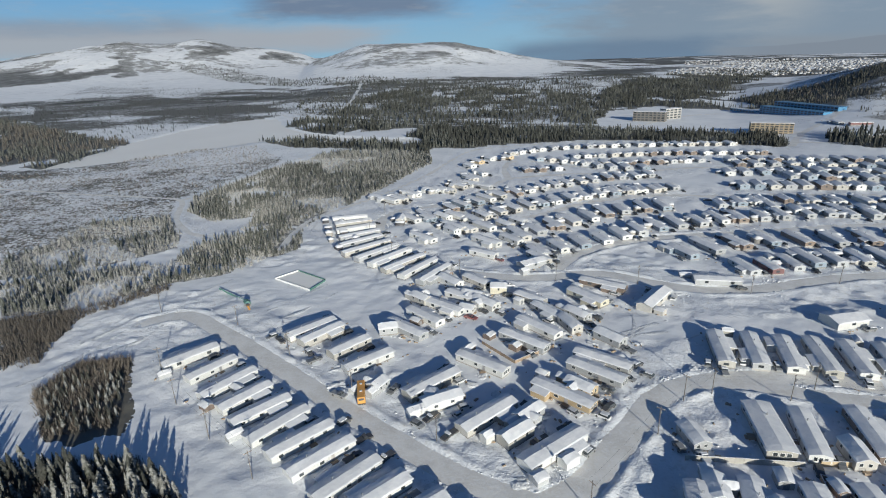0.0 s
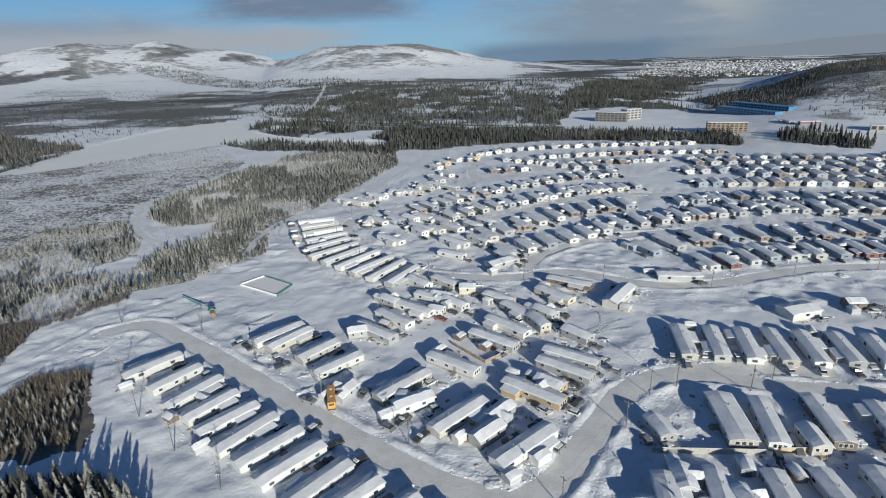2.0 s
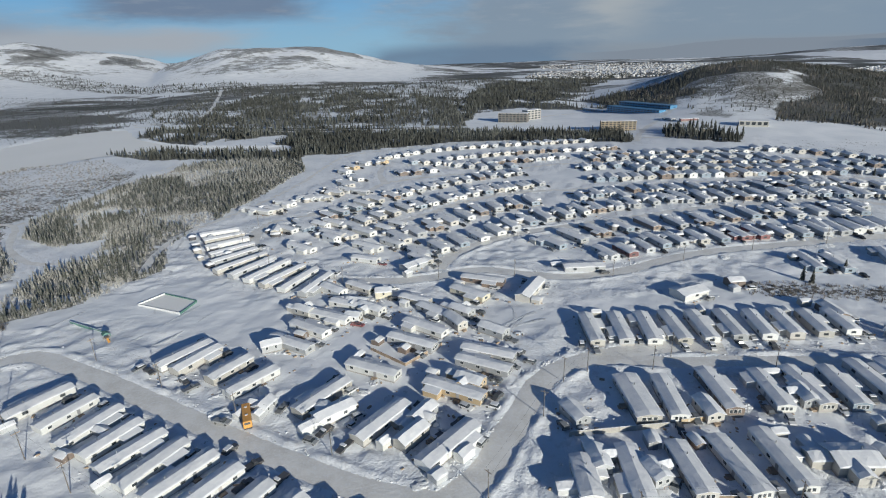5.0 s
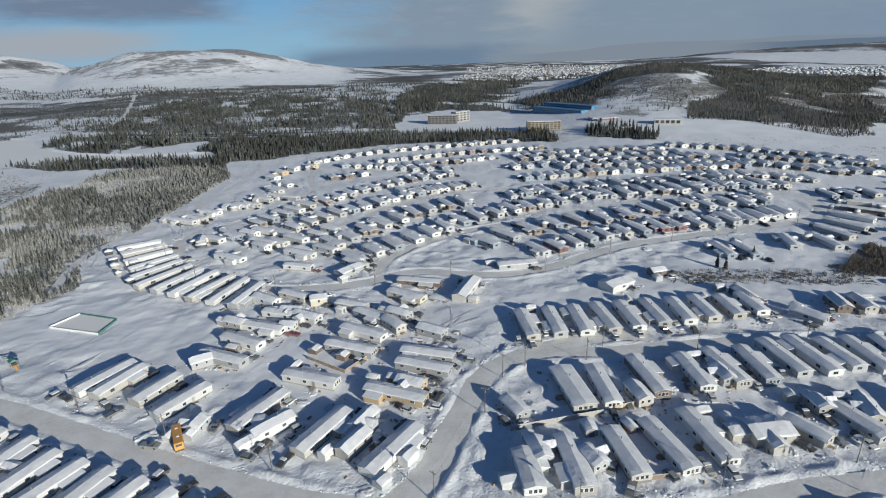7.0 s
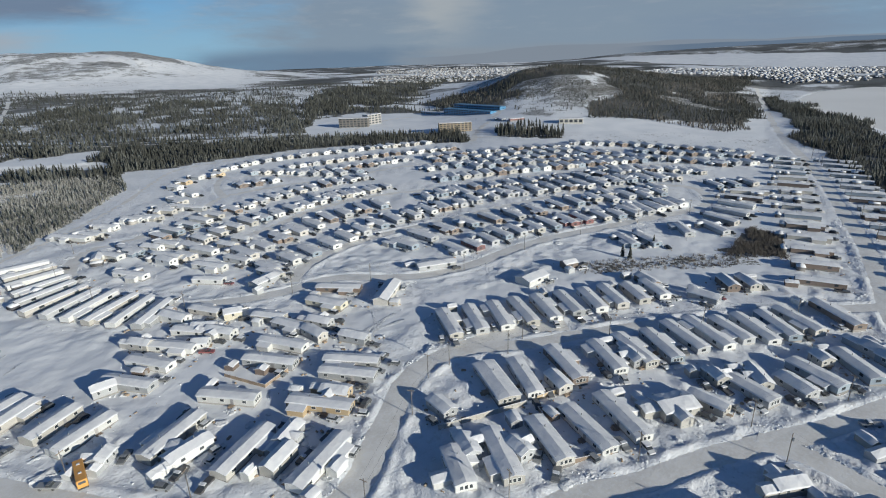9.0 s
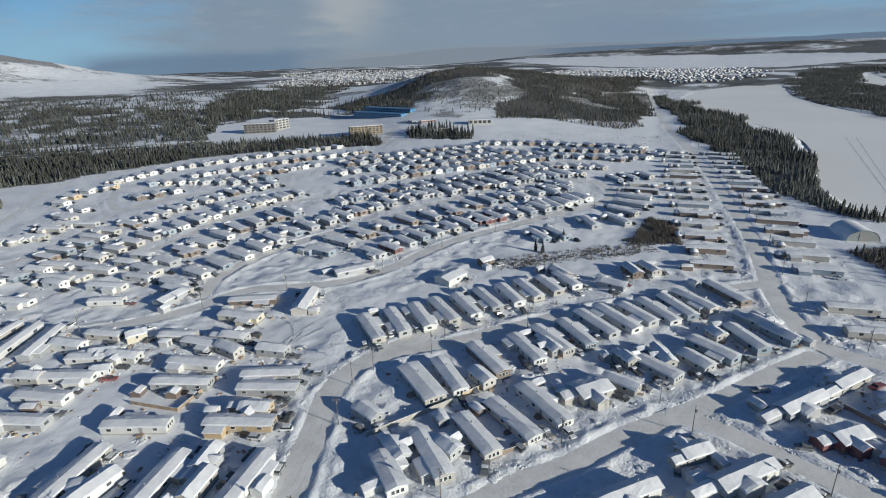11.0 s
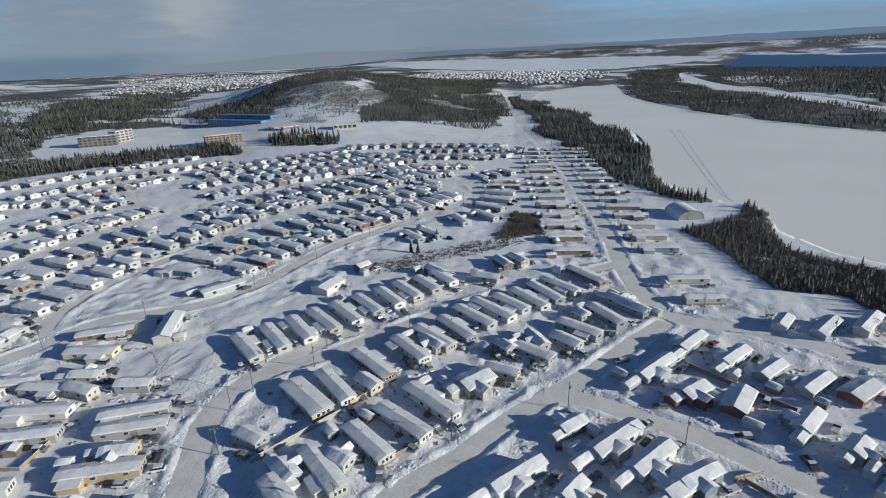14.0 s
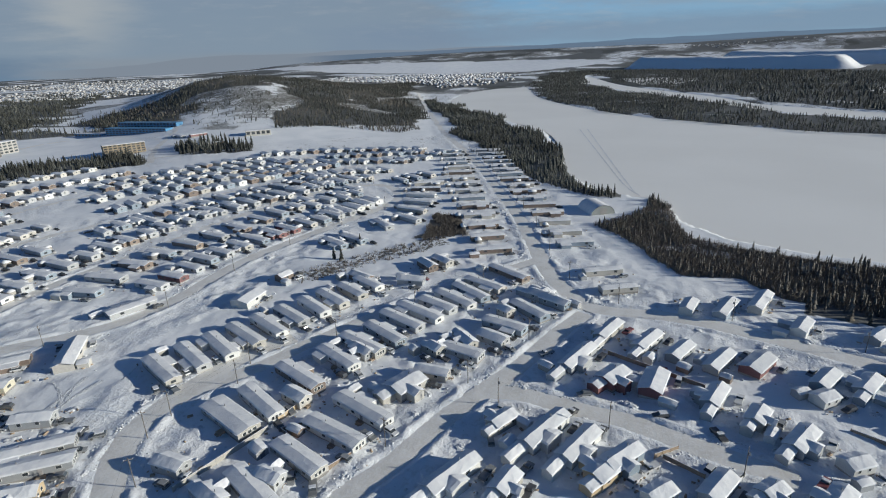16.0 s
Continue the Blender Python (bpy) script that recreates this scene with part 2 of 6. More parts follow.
GREENBOARD = painted("green_boards", (0.03, 0.13, 0.10), (0.05, 0.18, 0.14), 0.6)
DOMECLOTH = painted("white_fabric", (0.20, 0.215, 0.20), (0.25, 0.265, 0.25), 0.6, 0.2)
CARPAINT = [painted(n + "_car_paint", a, b, 0.3) for n, a, b in (("black", (0.012, 0.012, 0.014), (0.04, 0.04, 0.045)), ("white", (0.60, 0.60, 0.60), (0.75, 0.75, 0.75)), ("red", (0.16, 0.018, 0.018), (0.22, 0.03, 0.03)), ("grey", (0.12, 0.125, 0.13), (0.28, 0.29, 0.30)))]
CARWORD = ["black", "white", "red", "grey"]


# ---- shapes ----
def part(name, bm, mat, parent=None, label="", smooth=False):
    """Links a bmesh as one mesh object, under a thing or part if given."""
    me = bpy.data.meshes.new(name)
    bm.to_mesh(me)
    bm.free()
    me.materials.append(mat)
    if smooth:
        for p in me.polygons:
            p.use_smooth = True
    ob = new(name, me)
    ob.parent = parent
    if label:
        ob["label"] = label
    return ob


def solid(verts, faces):
    bm = bmesh.new()
    vs = [bm.verts.new(v) for v in verts]
    for f in faces:
        bm.faces.new([vs[i] for i in f])
    bmesh.ops.recalc_face_normals(bm, faces=bm.faces)
    return bm


def box(bm, x0, x1, y0, y1, z0, z1):
    vs = [bm.verts.new((x, y, z)) for x in (x0, x1) for y in (y0, y1) for z in (z0, z1)]
    for f in ((0, 1, 3, 2), (4, 6, 7, 5), (0, 4, 5, 1), (2, 3, 7, 6), (0, 2, 6, 4), (1, 5, 7, 3)):
        bm.faces.new([vs[i] for i in f])
    return bm


def boxes(*spans, bevel=0.0):
    bm = bmesh.new()
    for s in spans:
        box(bm, *s)
    if bevel:
        bmesh.ops.bevel(bm, geom=bm.edges[:], offset=bevel, segments=1, affect="EDGES")
    return bm


def empty(name):
    ob = new(name)
    ob.empty_display_size = 0.5
    return ob


def gable(x0, x1, w, z0, eave, ridge):
    """A body with a pitched top, its ridge along x."""
    v = [(x, y, z) for x in (x0, x1) for y, z in ((-w, z0), (w, z0), (w, eave), (0, ridge), (-w, eave))]
    return solid(v, [(0, 1, 2, 3, 4), (9, 8, 7, 6, 5), (0, 5, 6, 1), (1, 6, 7, 2), (2, 7, 8, 3), (3, 8, 9, 4), (4, 9, 5, 0)])


def snow_roof(x0, x1, w, eave, ridge, thick, over=0.35, steps=8, seed=1):
    """Roof under a blanket of snow: uneven top, sagging rounded edges."""
    rng = random.Random(seed)
    slope = (ridge - eave) / w
    ys = [-w - over, -w - over + 0.25, -w * 0.5, 0, w * 0.5, w + over - 0.25, w + over]
    bm = bmesh.new()
    top, low = [], []
    for i in range(steps + 1):
        x = x0 - over + (x1 - x0 + 2 * over) * i / steps
        a, b = [], []
        for j, y in enumerate(ys):
            base = ridge - slope * abs(y) + 0.02
            edge = 0.35 if j in (0, 6) or i in (0, steps) else 1.0
            round_top = -0.05 if j == 3 else 0.0
            a.append(bm.verts.new((x, y, base + thick * edge * rng.uniform(0.8, 1.2) + round_top)))
            b.append(bm.verts.new((x, y, base)))
        top.append(a)
        low.append(b)
    n = len(ys)
    for i in range(steps):
        for j in range(n - 1):
            bm.faces.new((top[i][j], top[i + 1][j], top[i + 1][j + 1], top[i][j + 1]))
            bm.faces.new((low[i][j], low[i][j + 1], low[i + 1][j + 1], low[i + 1][j]))
    for i in range(steps):
        bm.faces.new((top[i][0], low[i][0], low[i + 1][0], top[i + 1][0]))
        bm.faces.new((top[i][n - 1], top[i + 1][n - 1], low[i + 1][n - 1], low[i][n - 1]))
    for i in (0, steps):
        for j in range(n - 1):
            bm.faces.new((top[i][j], top[i][j + 1], low[i][j + 1], low[i][j]))
    bmesh.ops.recalc_face_normals(bm, faces=bm.faces)
    return bm


def smooth_line(points, step=4.0):
    """A Catmull-Rom curve through the points, in even steps."""
    p = [np.array(q, float) for q in points]
    p = [2 * p[0] - p[1]] + p + [2 * p[-1] - p[-2]]
    out = []
    for i in range(1, len(p) - 2):
        n = max(2, int(np.linalg.norm(p[i + 1] - p[i]) / step))
        for k in range(n):
            u = k / n
            out.append(0.5 * (2 * p[i] + (p[i + 1] - p[i - 1]) * u + (2 * p[i - 1] - 5 * p[i] + 4 * p[i + 1] - p[i + 2]) * u**2 + (3 * p[i] - p[i - 1] - 3 * p[i + 1] + p[i + 2]) * u**3))
    return np.array(out + [p[-2]])


# ---- plan of the town: streets, ice and woods ----
STREETS = {  # name: (centre line, half width)
    "bus_street": ([(-124, 200), (-108, 206), (-87, 190), (-67, 172), (-44, 150), (-25, 132), (-8, 117), (6, 106), (21, 98)], 4.2),
    "west_street": ([(21, 98), (32, 104), (41, 114), (51, 125), (63, 138), (76, 145), (100, 147), (118, 145), (132, 139)], 4.6),
    "middle_street": ([(60, 137), (74, 145), (91, 144), (111, 136), (134, 130), (159, 122), (185, 111), (217, 97), (246, 82)], 3.8),
    "lower_street": ([(53, 75), (70, 74), (80, 72), (94, 68), (110, 66), (130, 61), (148, 56), (175, 51), (197, 46)], 3.9),
    "river_road": ([(1229, 741), (823, 472), (640, 349), (540, 274), (457, 213), (372, 157), (314, 119), (265, 91), (233, 73), (213, 57), (203, 43), (208, 15), (207, -6), (203, -29), (198, -52)], 4.6),
    "second_street": ([(130, 63), (135, 50), (135, 34), (136, 19), (134, 5), (132, -10), (131, -23)], 4.0),
    "crescent": ([(-29, 355), (-37, 339), (-38, 312), (-28, 277), (-1, 248), (25, 236), (48, 233), (74, 235), (100, 218), (130, 212), (183, 221), (238, 218), (293, 213), (318, 214), (338, 225), (353, 250), (335, 273), (305, 283), (238, 290), (170, 286), (110, 281), (71, 263), (54, 243)], 4.0),
    "inner_street": ([(-29, 355), (-6, 364), (13, 379), (35, 406), (56, 439), (101, 450), (157, 449), (216, 458), (294, 446), (377, 410), (437, 380)], 3.4),
    "long_street": ([(14, 314), (33, 319), (70, 339), (99, 359), (147, 372), (191, 365), (239, 361), (307, 344), (391, 321), (445, 304)], 3.4),
    "small_crescent": ([(56, 439), (57, 478), (68, 512), (93, 508), (124, 478), (163, 466)], 3.0),
    "edge_track": ([(-90, 284), (-89, 319), (-81, 349), (-48, 395), (-12, 465), (14, 537), (44, 588), (141, 614), (242, 606), (363, 552), (442, 474)], 2.2),
    "forest_track": ([(-381, 468), (-291, 437), (-226, 418), (-197, 403), (-178, 353), (-153, 319), (-124, 314), (-112, 332)], 2.2),
    "site_road": ([(210, 726), (265, 733), (359, 813), (437, 820), (526, 734), (399, 601), (346, 534)], 4.0),
    "valley_road": ([(-285, 1025), (-193, 1094), (-228, 1608), (-262, 1972)], 4.5),
    "plain_road": ([(-1112, 1537), (-967, 1690), (-751, 1778), (-459, 1892)], 5.0),
    "belt_track": ([(-199, 407), (-192, 415), (-177, 468), (-160, 531), (-135, 600)], 1.6),
    "north_road": ([(-165, 924), (-14, 811), (98, 781), (203, 753)], 5.0),
    "far_road": ([(-279, 1003), (-142, 895), (-14, 838), (98, 779), (206, 737)], 3.5),
}
STREETS = {name: (line, half * 0.85) for name, (line, half) in STREETS.items()}
ICE_WEST = [(-414, 555), (-363, 576), (-321, 600), (-271, 664), (-223, 707), (-122, 672), (-29, 654), (-30, 682), (-99, 708), (-167, 755), (-234, 849), (-282, 977), (-349, 970), (-388, 855), (-411, 749), (-413, 661)]
RIVER = [(1076, 566), (937, 463), (809, 347), (681, 224), (544, 160), (448, 125), (403, 94), (392, 65), (389, 42), (343, 26), (316, -0), (308, -34), (307, -77), (320, -153), (757, -320), (760, -156), (770, -55), (817, 37), (876, 145), (1005, 278), (1202, 416), (1481, 541), (1433, 609), (1259, 623)]
BACKWATER = [(1638, 440), (2086, 520), (1855, 435), (1536, 285), (1205, 44), (1083, -21), (983, -171), (880, -300), (850, -270), (910, -163), (950, -56), (1019, 3), (1200, 124), (1451, 310), (1592, 388)]
POND = [(1852, 372), (1953, 277), (1829, 125), (1622, 171), (1584, 251)]
FAR_POND = [(1401, -201), (1582, -263), (1500, -400), (1308, -330), (1308, -221)]
FAR_LAKE = [(3050, 3300), (3156, 2685), (3307, 1972), (3507, 1287), (3400, 700), (2487, 902), (2448, 1452), (2624, 2228)]
FIELD = [(424, 589), (468, 505), (547, 435), (613, 384), (683, 409), (606, 501), (548, 566), (465, 608)]
WOODS = {  # name: (outline, spacing, height, frosted, detail)
    "belt": ([(-190, 212), (-160, 217), (-131, 241), (-104, 256), (-81, 286), (-85, 322), (-37, 445), (-6, 512), (-8, 573), (-82, 625), (-133, 587), (-162, 518), (-174, 460), (-192, 415), (-180, 373), (-148, 342), (-118, 351), (-122, 328), (-139, 301), (-144, 268), (-171, 264), (-196, 257), (-215, 244)], 2.4, 5.0, True, 1),
    "bog_edge": ([(-220, 251), (-197, 258), (-174, 269), (-152, 294), (-160, 325), (-186, 360), (-236, 353), (-236, 312), (-239, 276)], 2.9, 4.4, True, 1),
    "narrow_strip": ([(-231, 708), (-159, 715), (-110, 682), (-12, 640), (-8, 570), (-50, 600), (-116, 628), (-171, 645)], 4.0, 7.0, False, 1),
    "town_edge": ([(-24, 613), (14, 606), (79, 623), (177, 630), (258, 590), (307, 567), (343, 529), (372, 597), (320, 658), (199, 712), (18, 759), (-31, 710)], 3.2, 7.5, False, 1),
    "across_ice": ([(-236, 856), (-170, 767), (-101, 718), (-30, 696), (18, 765), (202, 722), (209, 749), (100, 798), (-68, 882), (-146, 927), (-225, 942)], 5.0, 9.0, False, 1),
    "north_wood": ([(-218, 1000), (-69, 898), (212, 761), (283, 933), (338, 1222), (265, 1426), (122, 1612), (-89, 1644), (-164, 1433), (-209, 1190)], 6.2, 8.5, False, 1),
    "ridge_wood": ([(229, 808), (310, 975), (417, 1020), (577, 1159), (827, 1465), (645, 1521), (472, 1452), (356, 1244)], 7.0, 9.0, False, 1),
    "lake_wood": ([(-900, 1150), (-637, 916), (-462, 771), (-398, 723), (-391, 603), (-417, 567), (-469, 582), (-800, 800)], 5.0, 7.0, True, 1),
    "site_edge": ([(383, 535), (422, 466), (454, 491), (454, 540), (415, 577)], 4.0, 9.0, False, 1),
    "shore": ([(774, 416), (635, 333), (573, 272), (480, 196), (408, 138), (378, 95), (378, 73), (392, 78), (406, 107), (457, 132), (543, 163), (671, 222), (789, 338), (919, 454), (1023, 538), (1093, 624), (864, 486)], 2.9, 5.8, False, 2),
    "point": ([(311, 74), (335, 59), (360, 50), (391, 52), (373, 35), (331, 26), (310, 21), (302, -4), (296, -40), (300, -90), (242, -78), (242, -57), (241, -41), (243, -22), (258, -5), (251, 18), (268, 32), (283, 40)], 3.1, 5.0, False, 2),
    "island": ([(1286, 445), (1593, 561), (2153, 702), (2461, 603), (1591, 419), (1371, 267), (1064, 20), (925, -55), (880, -158), (800, -290), (690, -230), (742, -134), (765, -48), (835, 83), (941, 227)], 5.0, 6.0, False, 1),
    "island_back": ([(2081, 488), (1716, 352), (1468, 193), (1256, 67), (1088, -62), (998, -173), (917, -287), (1952, -584), (2179, -288), (2437, 64), (2441, 481), (2254, 759)], 9.0, 8.0, False, 0),
    "bald_slope": ([(500, 650), (560, 592), (620, 612), (700, 650), (740, 720), (716, 790), (700, 890), (640, 800), (547, 734)], 11.0, 5.0, False, 1),
    "hill_wood": ([(541, 548), (601, 503), (602, 458), (607, 390), (660, 386), (800, 462), (1063, 633), (1060, 650), (879, 616), (1334, 813), (1661, 1016), (1500, 1150), (1125, 1000), (920, 960), (840, 870), (770, 740), (744, 690), (690, 630), (602, 605)], 4.3, 6.0, False, 1),
    "hill_wood_west": ([(500, 930), (619, 1010), (696, 990), (800, 1010), (930, 1010), (900, 930), (775, 800), (700, 865), (640, 830), (603, 800), (547, 734), (524, 750)], 4.6, 6.0, False, 1),
    "ravine_wood": ([(316, 1080), (474, 1496), (570, 1582), (1126, 2150), (1200, 1900), (733, 1403), (511, 1180), (368, 1090)], 8.0, 7.5, False, 1),
    "plain_edge": ([(-1455, 3136), (-1034, 2969), (-479, 2264), (49, 1905), (364, 1619), (340, 1500), (-128, 1700), (-631, 2120), (-1286, 2900)], 16.0, 7.5, False, 0),
    "north_plain": ([(-262, 1016), (-133, 966), (212, 761), (432, 1326), (645, 1521), (560, 1800), (161, 1900), (-268, 1950), (-339, 1445)], 10.5, 7.0, False, 0),
    "site_back": ([(273, 913), (381, 939), (470, 873), (535, 792), (610, 863), (669, 1249), (419, 1231)], 9.0, 8.0, False, 1),
    "near_east": ([(247, -31), (259, -83), (221, -74), (230, -50), (231, -30)], 5.0, 9.0, False, 1),
}
BRUSH = [  # outline, density
    ([(-133, 150), (-128, 168), (-114, 173), (-103, 150), (-95, 131), (-114, 127)], 1.0),
    ([(-120, 118), (-98, 119), (-81, 117), (-66, 105), (-57, 86), (-81, 81), (-104, 82), (-135, 118)], 1.0),
    ([(-675, 606), (-415, 556), (-395, 578), (-319, 648), (-226, 682), (-169, 637), (-162, 540), (-195, 424), (-202, 412), (-177, 339), (-181, 312), (-205, 295), (-349, 294)], 0.48),
    ([(-1169, 1642), (-1380, 2270), (-1246, 2492), (-871, 1741), (-362, 1223), (-411, 1085), (-476, 1085), (-662, 1143), (-750, 1039)], 1.15),
    ([(675, 925), (705, 890), (716, 787), (734, 720), (692, 652), (624, 621), (588, 645), (558, 690), (563, 756)], 0.25),
    ([(-262, 1016), (209, 749), (533, 1420), (147, 1937), (-284, 1632)], 0.30),
    ([(471, 902), (485, 740), (496, 620), (551, 575), (660, 605), (978, 1331)], 0.28),
    ([(507, 723), (590, 588), (729, 739), (942, 1296)], 0.45),
    ([(-385, 470), (-202, 413), (-162, 561), (-226, 672), (-303, 659), (-375, 548), (-424, 522)], 0.42),
    ([(-368, 448), (-204, 400), (-186, 360), (-236, 353), (-236, 312), (-239, 276)], 0.45),
    ([(-709, 900), (-411, 749), (-388, 855), (-298, 998), (-176, 1298), (-230, 1722), (-1000, 2130), (-1242, 1609)], 0.52),
    ([(-189, 210), (-159, 215), (-152, 194), (-147, 173), (-157, 167)], 0.75),
    ([(-117, 171), (-112, 171), (-101, 149), (-95, 133), (-98, 134)], 0.6),
    ([(533, 732), (678, 631), (718, 692), (741, 830), (651, 836)], 0.40),
    ([(252, 155), (269, 132), (297, 151), (300, 172)], 0.95),
    ([(433, 477), (512, 300), (616, 343), (547, 435), (480, 528)], 0.22),
    ([(395, 677), (436, 617), (533, 732), (505, 809)], 0.30),
    ([(174, 174), (222, 150), (250, 136), (255, 149), (223, 166), (180, 184)], 0.45),
]


def inside(poly, x, y):
    hit = np.zeros(np.shape(x), bool)
    p = np.array(poly, float)
    for (x0, y0), (x1, y1) in zip(p, np.roll(p, -1, 0)):
        if y0 != y1:
            hit ^= ((y0 > y) != (y1 > y)) & (x < (x1 - x0) * (y - y0) / (y1 - y0) + x0)
    return hit


OPEN = {"belt": (26, 0.40), "bog_edge": (22, 0.42), "north_wood": (34, 0.41), "north_plain": (46, 0.40), "ridge_wood": (60, 0.34), "site_back": (50, 0.42), "hill_wood": (60, 0.26), "hill_wood_west": (60, 0.28), "across_ice": (50, 0.40), "ravine_wood": (90, 0.36), "lake_wood": (45, 0.36), "point": (16, 0.30), "bald_slope": (40, 0.44)}  # size and share of the clearings


def grown(name, x, y):
    """How far a place in a wood is out of its clearings, 0 to 1."""
    size, share = OPEN.get(name, (50, 0.2))
    v = fractal(np.asarray(x, float), np.asarray(y, float) * (1.0 if name in ("belt", "bog_edge", "point") else 0.6), size, 4, 141)
    return ease(v, share - 0.04, share + 0.05)


def closed_line(poly, step=6.0):
    return smooth_line(list(poly) + [poly[0]], step)[:-1]


def value_noise(x, y, size, seed=0):
    """Smooth lattice noise between 0 and 1."""
    u, v = np.asarray(x, float) / size, np.asarray(y, float) / size
    i, j = np.floor(u).astype(np.int64), np.floor(v).astype(np.int64)
    f, g = u - i, v - j
    f, g = f * f * (3 - 2 * f), g * g * (3 - 2 * g)

    def at(a, b):
        h = (a * 374761393 + b * 668265263 + seed * 1442695041) & 0xFFFFFFFF
        h = ((h ^ (h >> 13)) * 1274126177) & 0xFFFFFFFF
        return ((h ^ (h >> 16)) & 0xFFFF) / 65535.0

    return (at(i, j) * (1 - f) + at(i + 1, j) * f) * (1 - g) + (at(i, j + 1) * (1 - f) + at(i + 1, j + 1) * f) * g


def fractal(x, y, size, octaves=4, seed=0):
    return sum(value_noise(x, y, size / 2**k, seed + k) * 0.5 ** (k + 1) for k in range(octaves)) / (1 - 0.5**octaves)


def ease(v, a, b):
    u = np.clip((np.asarray(v, float) - a) / (b - a), 0, 1)
    return u * u * (3 - 2 * u)


LINES = {name: smooth_line(line, 5.0) for name, (line, _) in STREETS.items()}


def street_gap(x, y, only=None):
    """Metres to the nearest street's edge (negative on it)."""
    best = np.full(np.shape(x), 1e9)
    for name, (_, half) in STREETS.items():
        if only and name not in only:
            continue
        line = LINES[name]
        lo, hi = line.min(0) - 25, line.max(0) + 25
        near = (x > lo[0]) & (x < hi[0]) & (y > lo[1]) & (y < hi[1])
        if not near.any():
            continue
        px, py = x[near], y[near]
        b = np.full(px.shape, 1e9)
        for (ax, ay), (bx, by) in zip(line[:-1], line[1:]):
            ux, uy = bx - ax, by - ay
            s = np.clip(((px - ax) * ux + (py - ay) * uy) / (ux * ux + uy * uy + 1e-9), 0, 1)
            b = np.minimum(b, np.hypot(px - ax - s * ux, py - ay - s * uy))
        best[near] = np.minimum(best[near], b - half)
    return best


def bump_at(x, y, bearing, far, wide, deep, high):
    """A hill at a bearing and distance, so wide across and deep along."""
    c, s = math.cos(radians(bearing)), math.sin(radians(bearing))
    along, across = x * s + y * c - far, x * c - y * s
    return high * np.exp(-((across / wide) ** 2) - (along / deep) ** 2)


RIM = ([-60, -40, -12, 4, 9, 13, 24, 31, 38, 44, 48, 56, 68, 84, 92, 100, 118], [0.5, 0.4, -0.1, -0.5, -1.0, -1.7, -1.95, -1.75, -1.35, -1.0, -0.7, -0.35, -0.05, 0.0, 0.25, 0.4, 0.4])  # bearing, degrees above the eye
WEST_HILL = ([-48, -38, -35, -31, -28, -25, -22, -19, -16, -13, -9], [0, 118, 150, 208, 228, 206, 222, 178, 160, 118, 0])
BALD_HILL = ([-14, -12, -9, -7, -4, -1, 2, 5, 8, 11, 16], [0, 70, 116, 148, 156, 148, 138, 104, 66, 30, 0])
TOWN_HILL = ([28, 32, 35, 38, 41, 44, 48, 52, 56, 60], [0, 14, 36, 54, 62, 60, 47, 32, 14, 0])


def hill(b, r, profile, far, deep):
    """A long hill at one distance whose crest follows a profile of heights by bearing."""
    return np.interp(b, *profile) * np.exp(-np.abs((r - far) / deep) ** 2.0)


def land(x, y):
    """Height of the land without the small relief of the town."""
    r = np.hypot(x, y)
    b = np.degrees(np.arctan2(x, y))
    rim = 100 + np.tan(np.radians(np.interp(b, *RIM))) * 4850
    z = rim * ease(r, 3000, 4850)
    rough = fractal(x, y, 700, 5, 3) - 0.5
    crag = fractal(x, y, 260, 5, 9) - 0.5
    for profile, far, deep in ((WEST_HILL, 4300, 1000), (BALD_HILL, 3350, 900)):
        h = hill(b, r, profile, far, deep)
        z = np.maximum(z, h) + crag * 34 * ease(h, 15, 90)
    h = hill(b, r, TOWN_HILL, 1330, 430)
    z = z + h + crag * 16 * ease(h, 6, 30) + bump_at(x, y, 19, 1750, 300, 240, 16)
    return z + rough * 14 * ease(r, 1900, 3600) + rough * 7 * ease(r, 750, 1400)


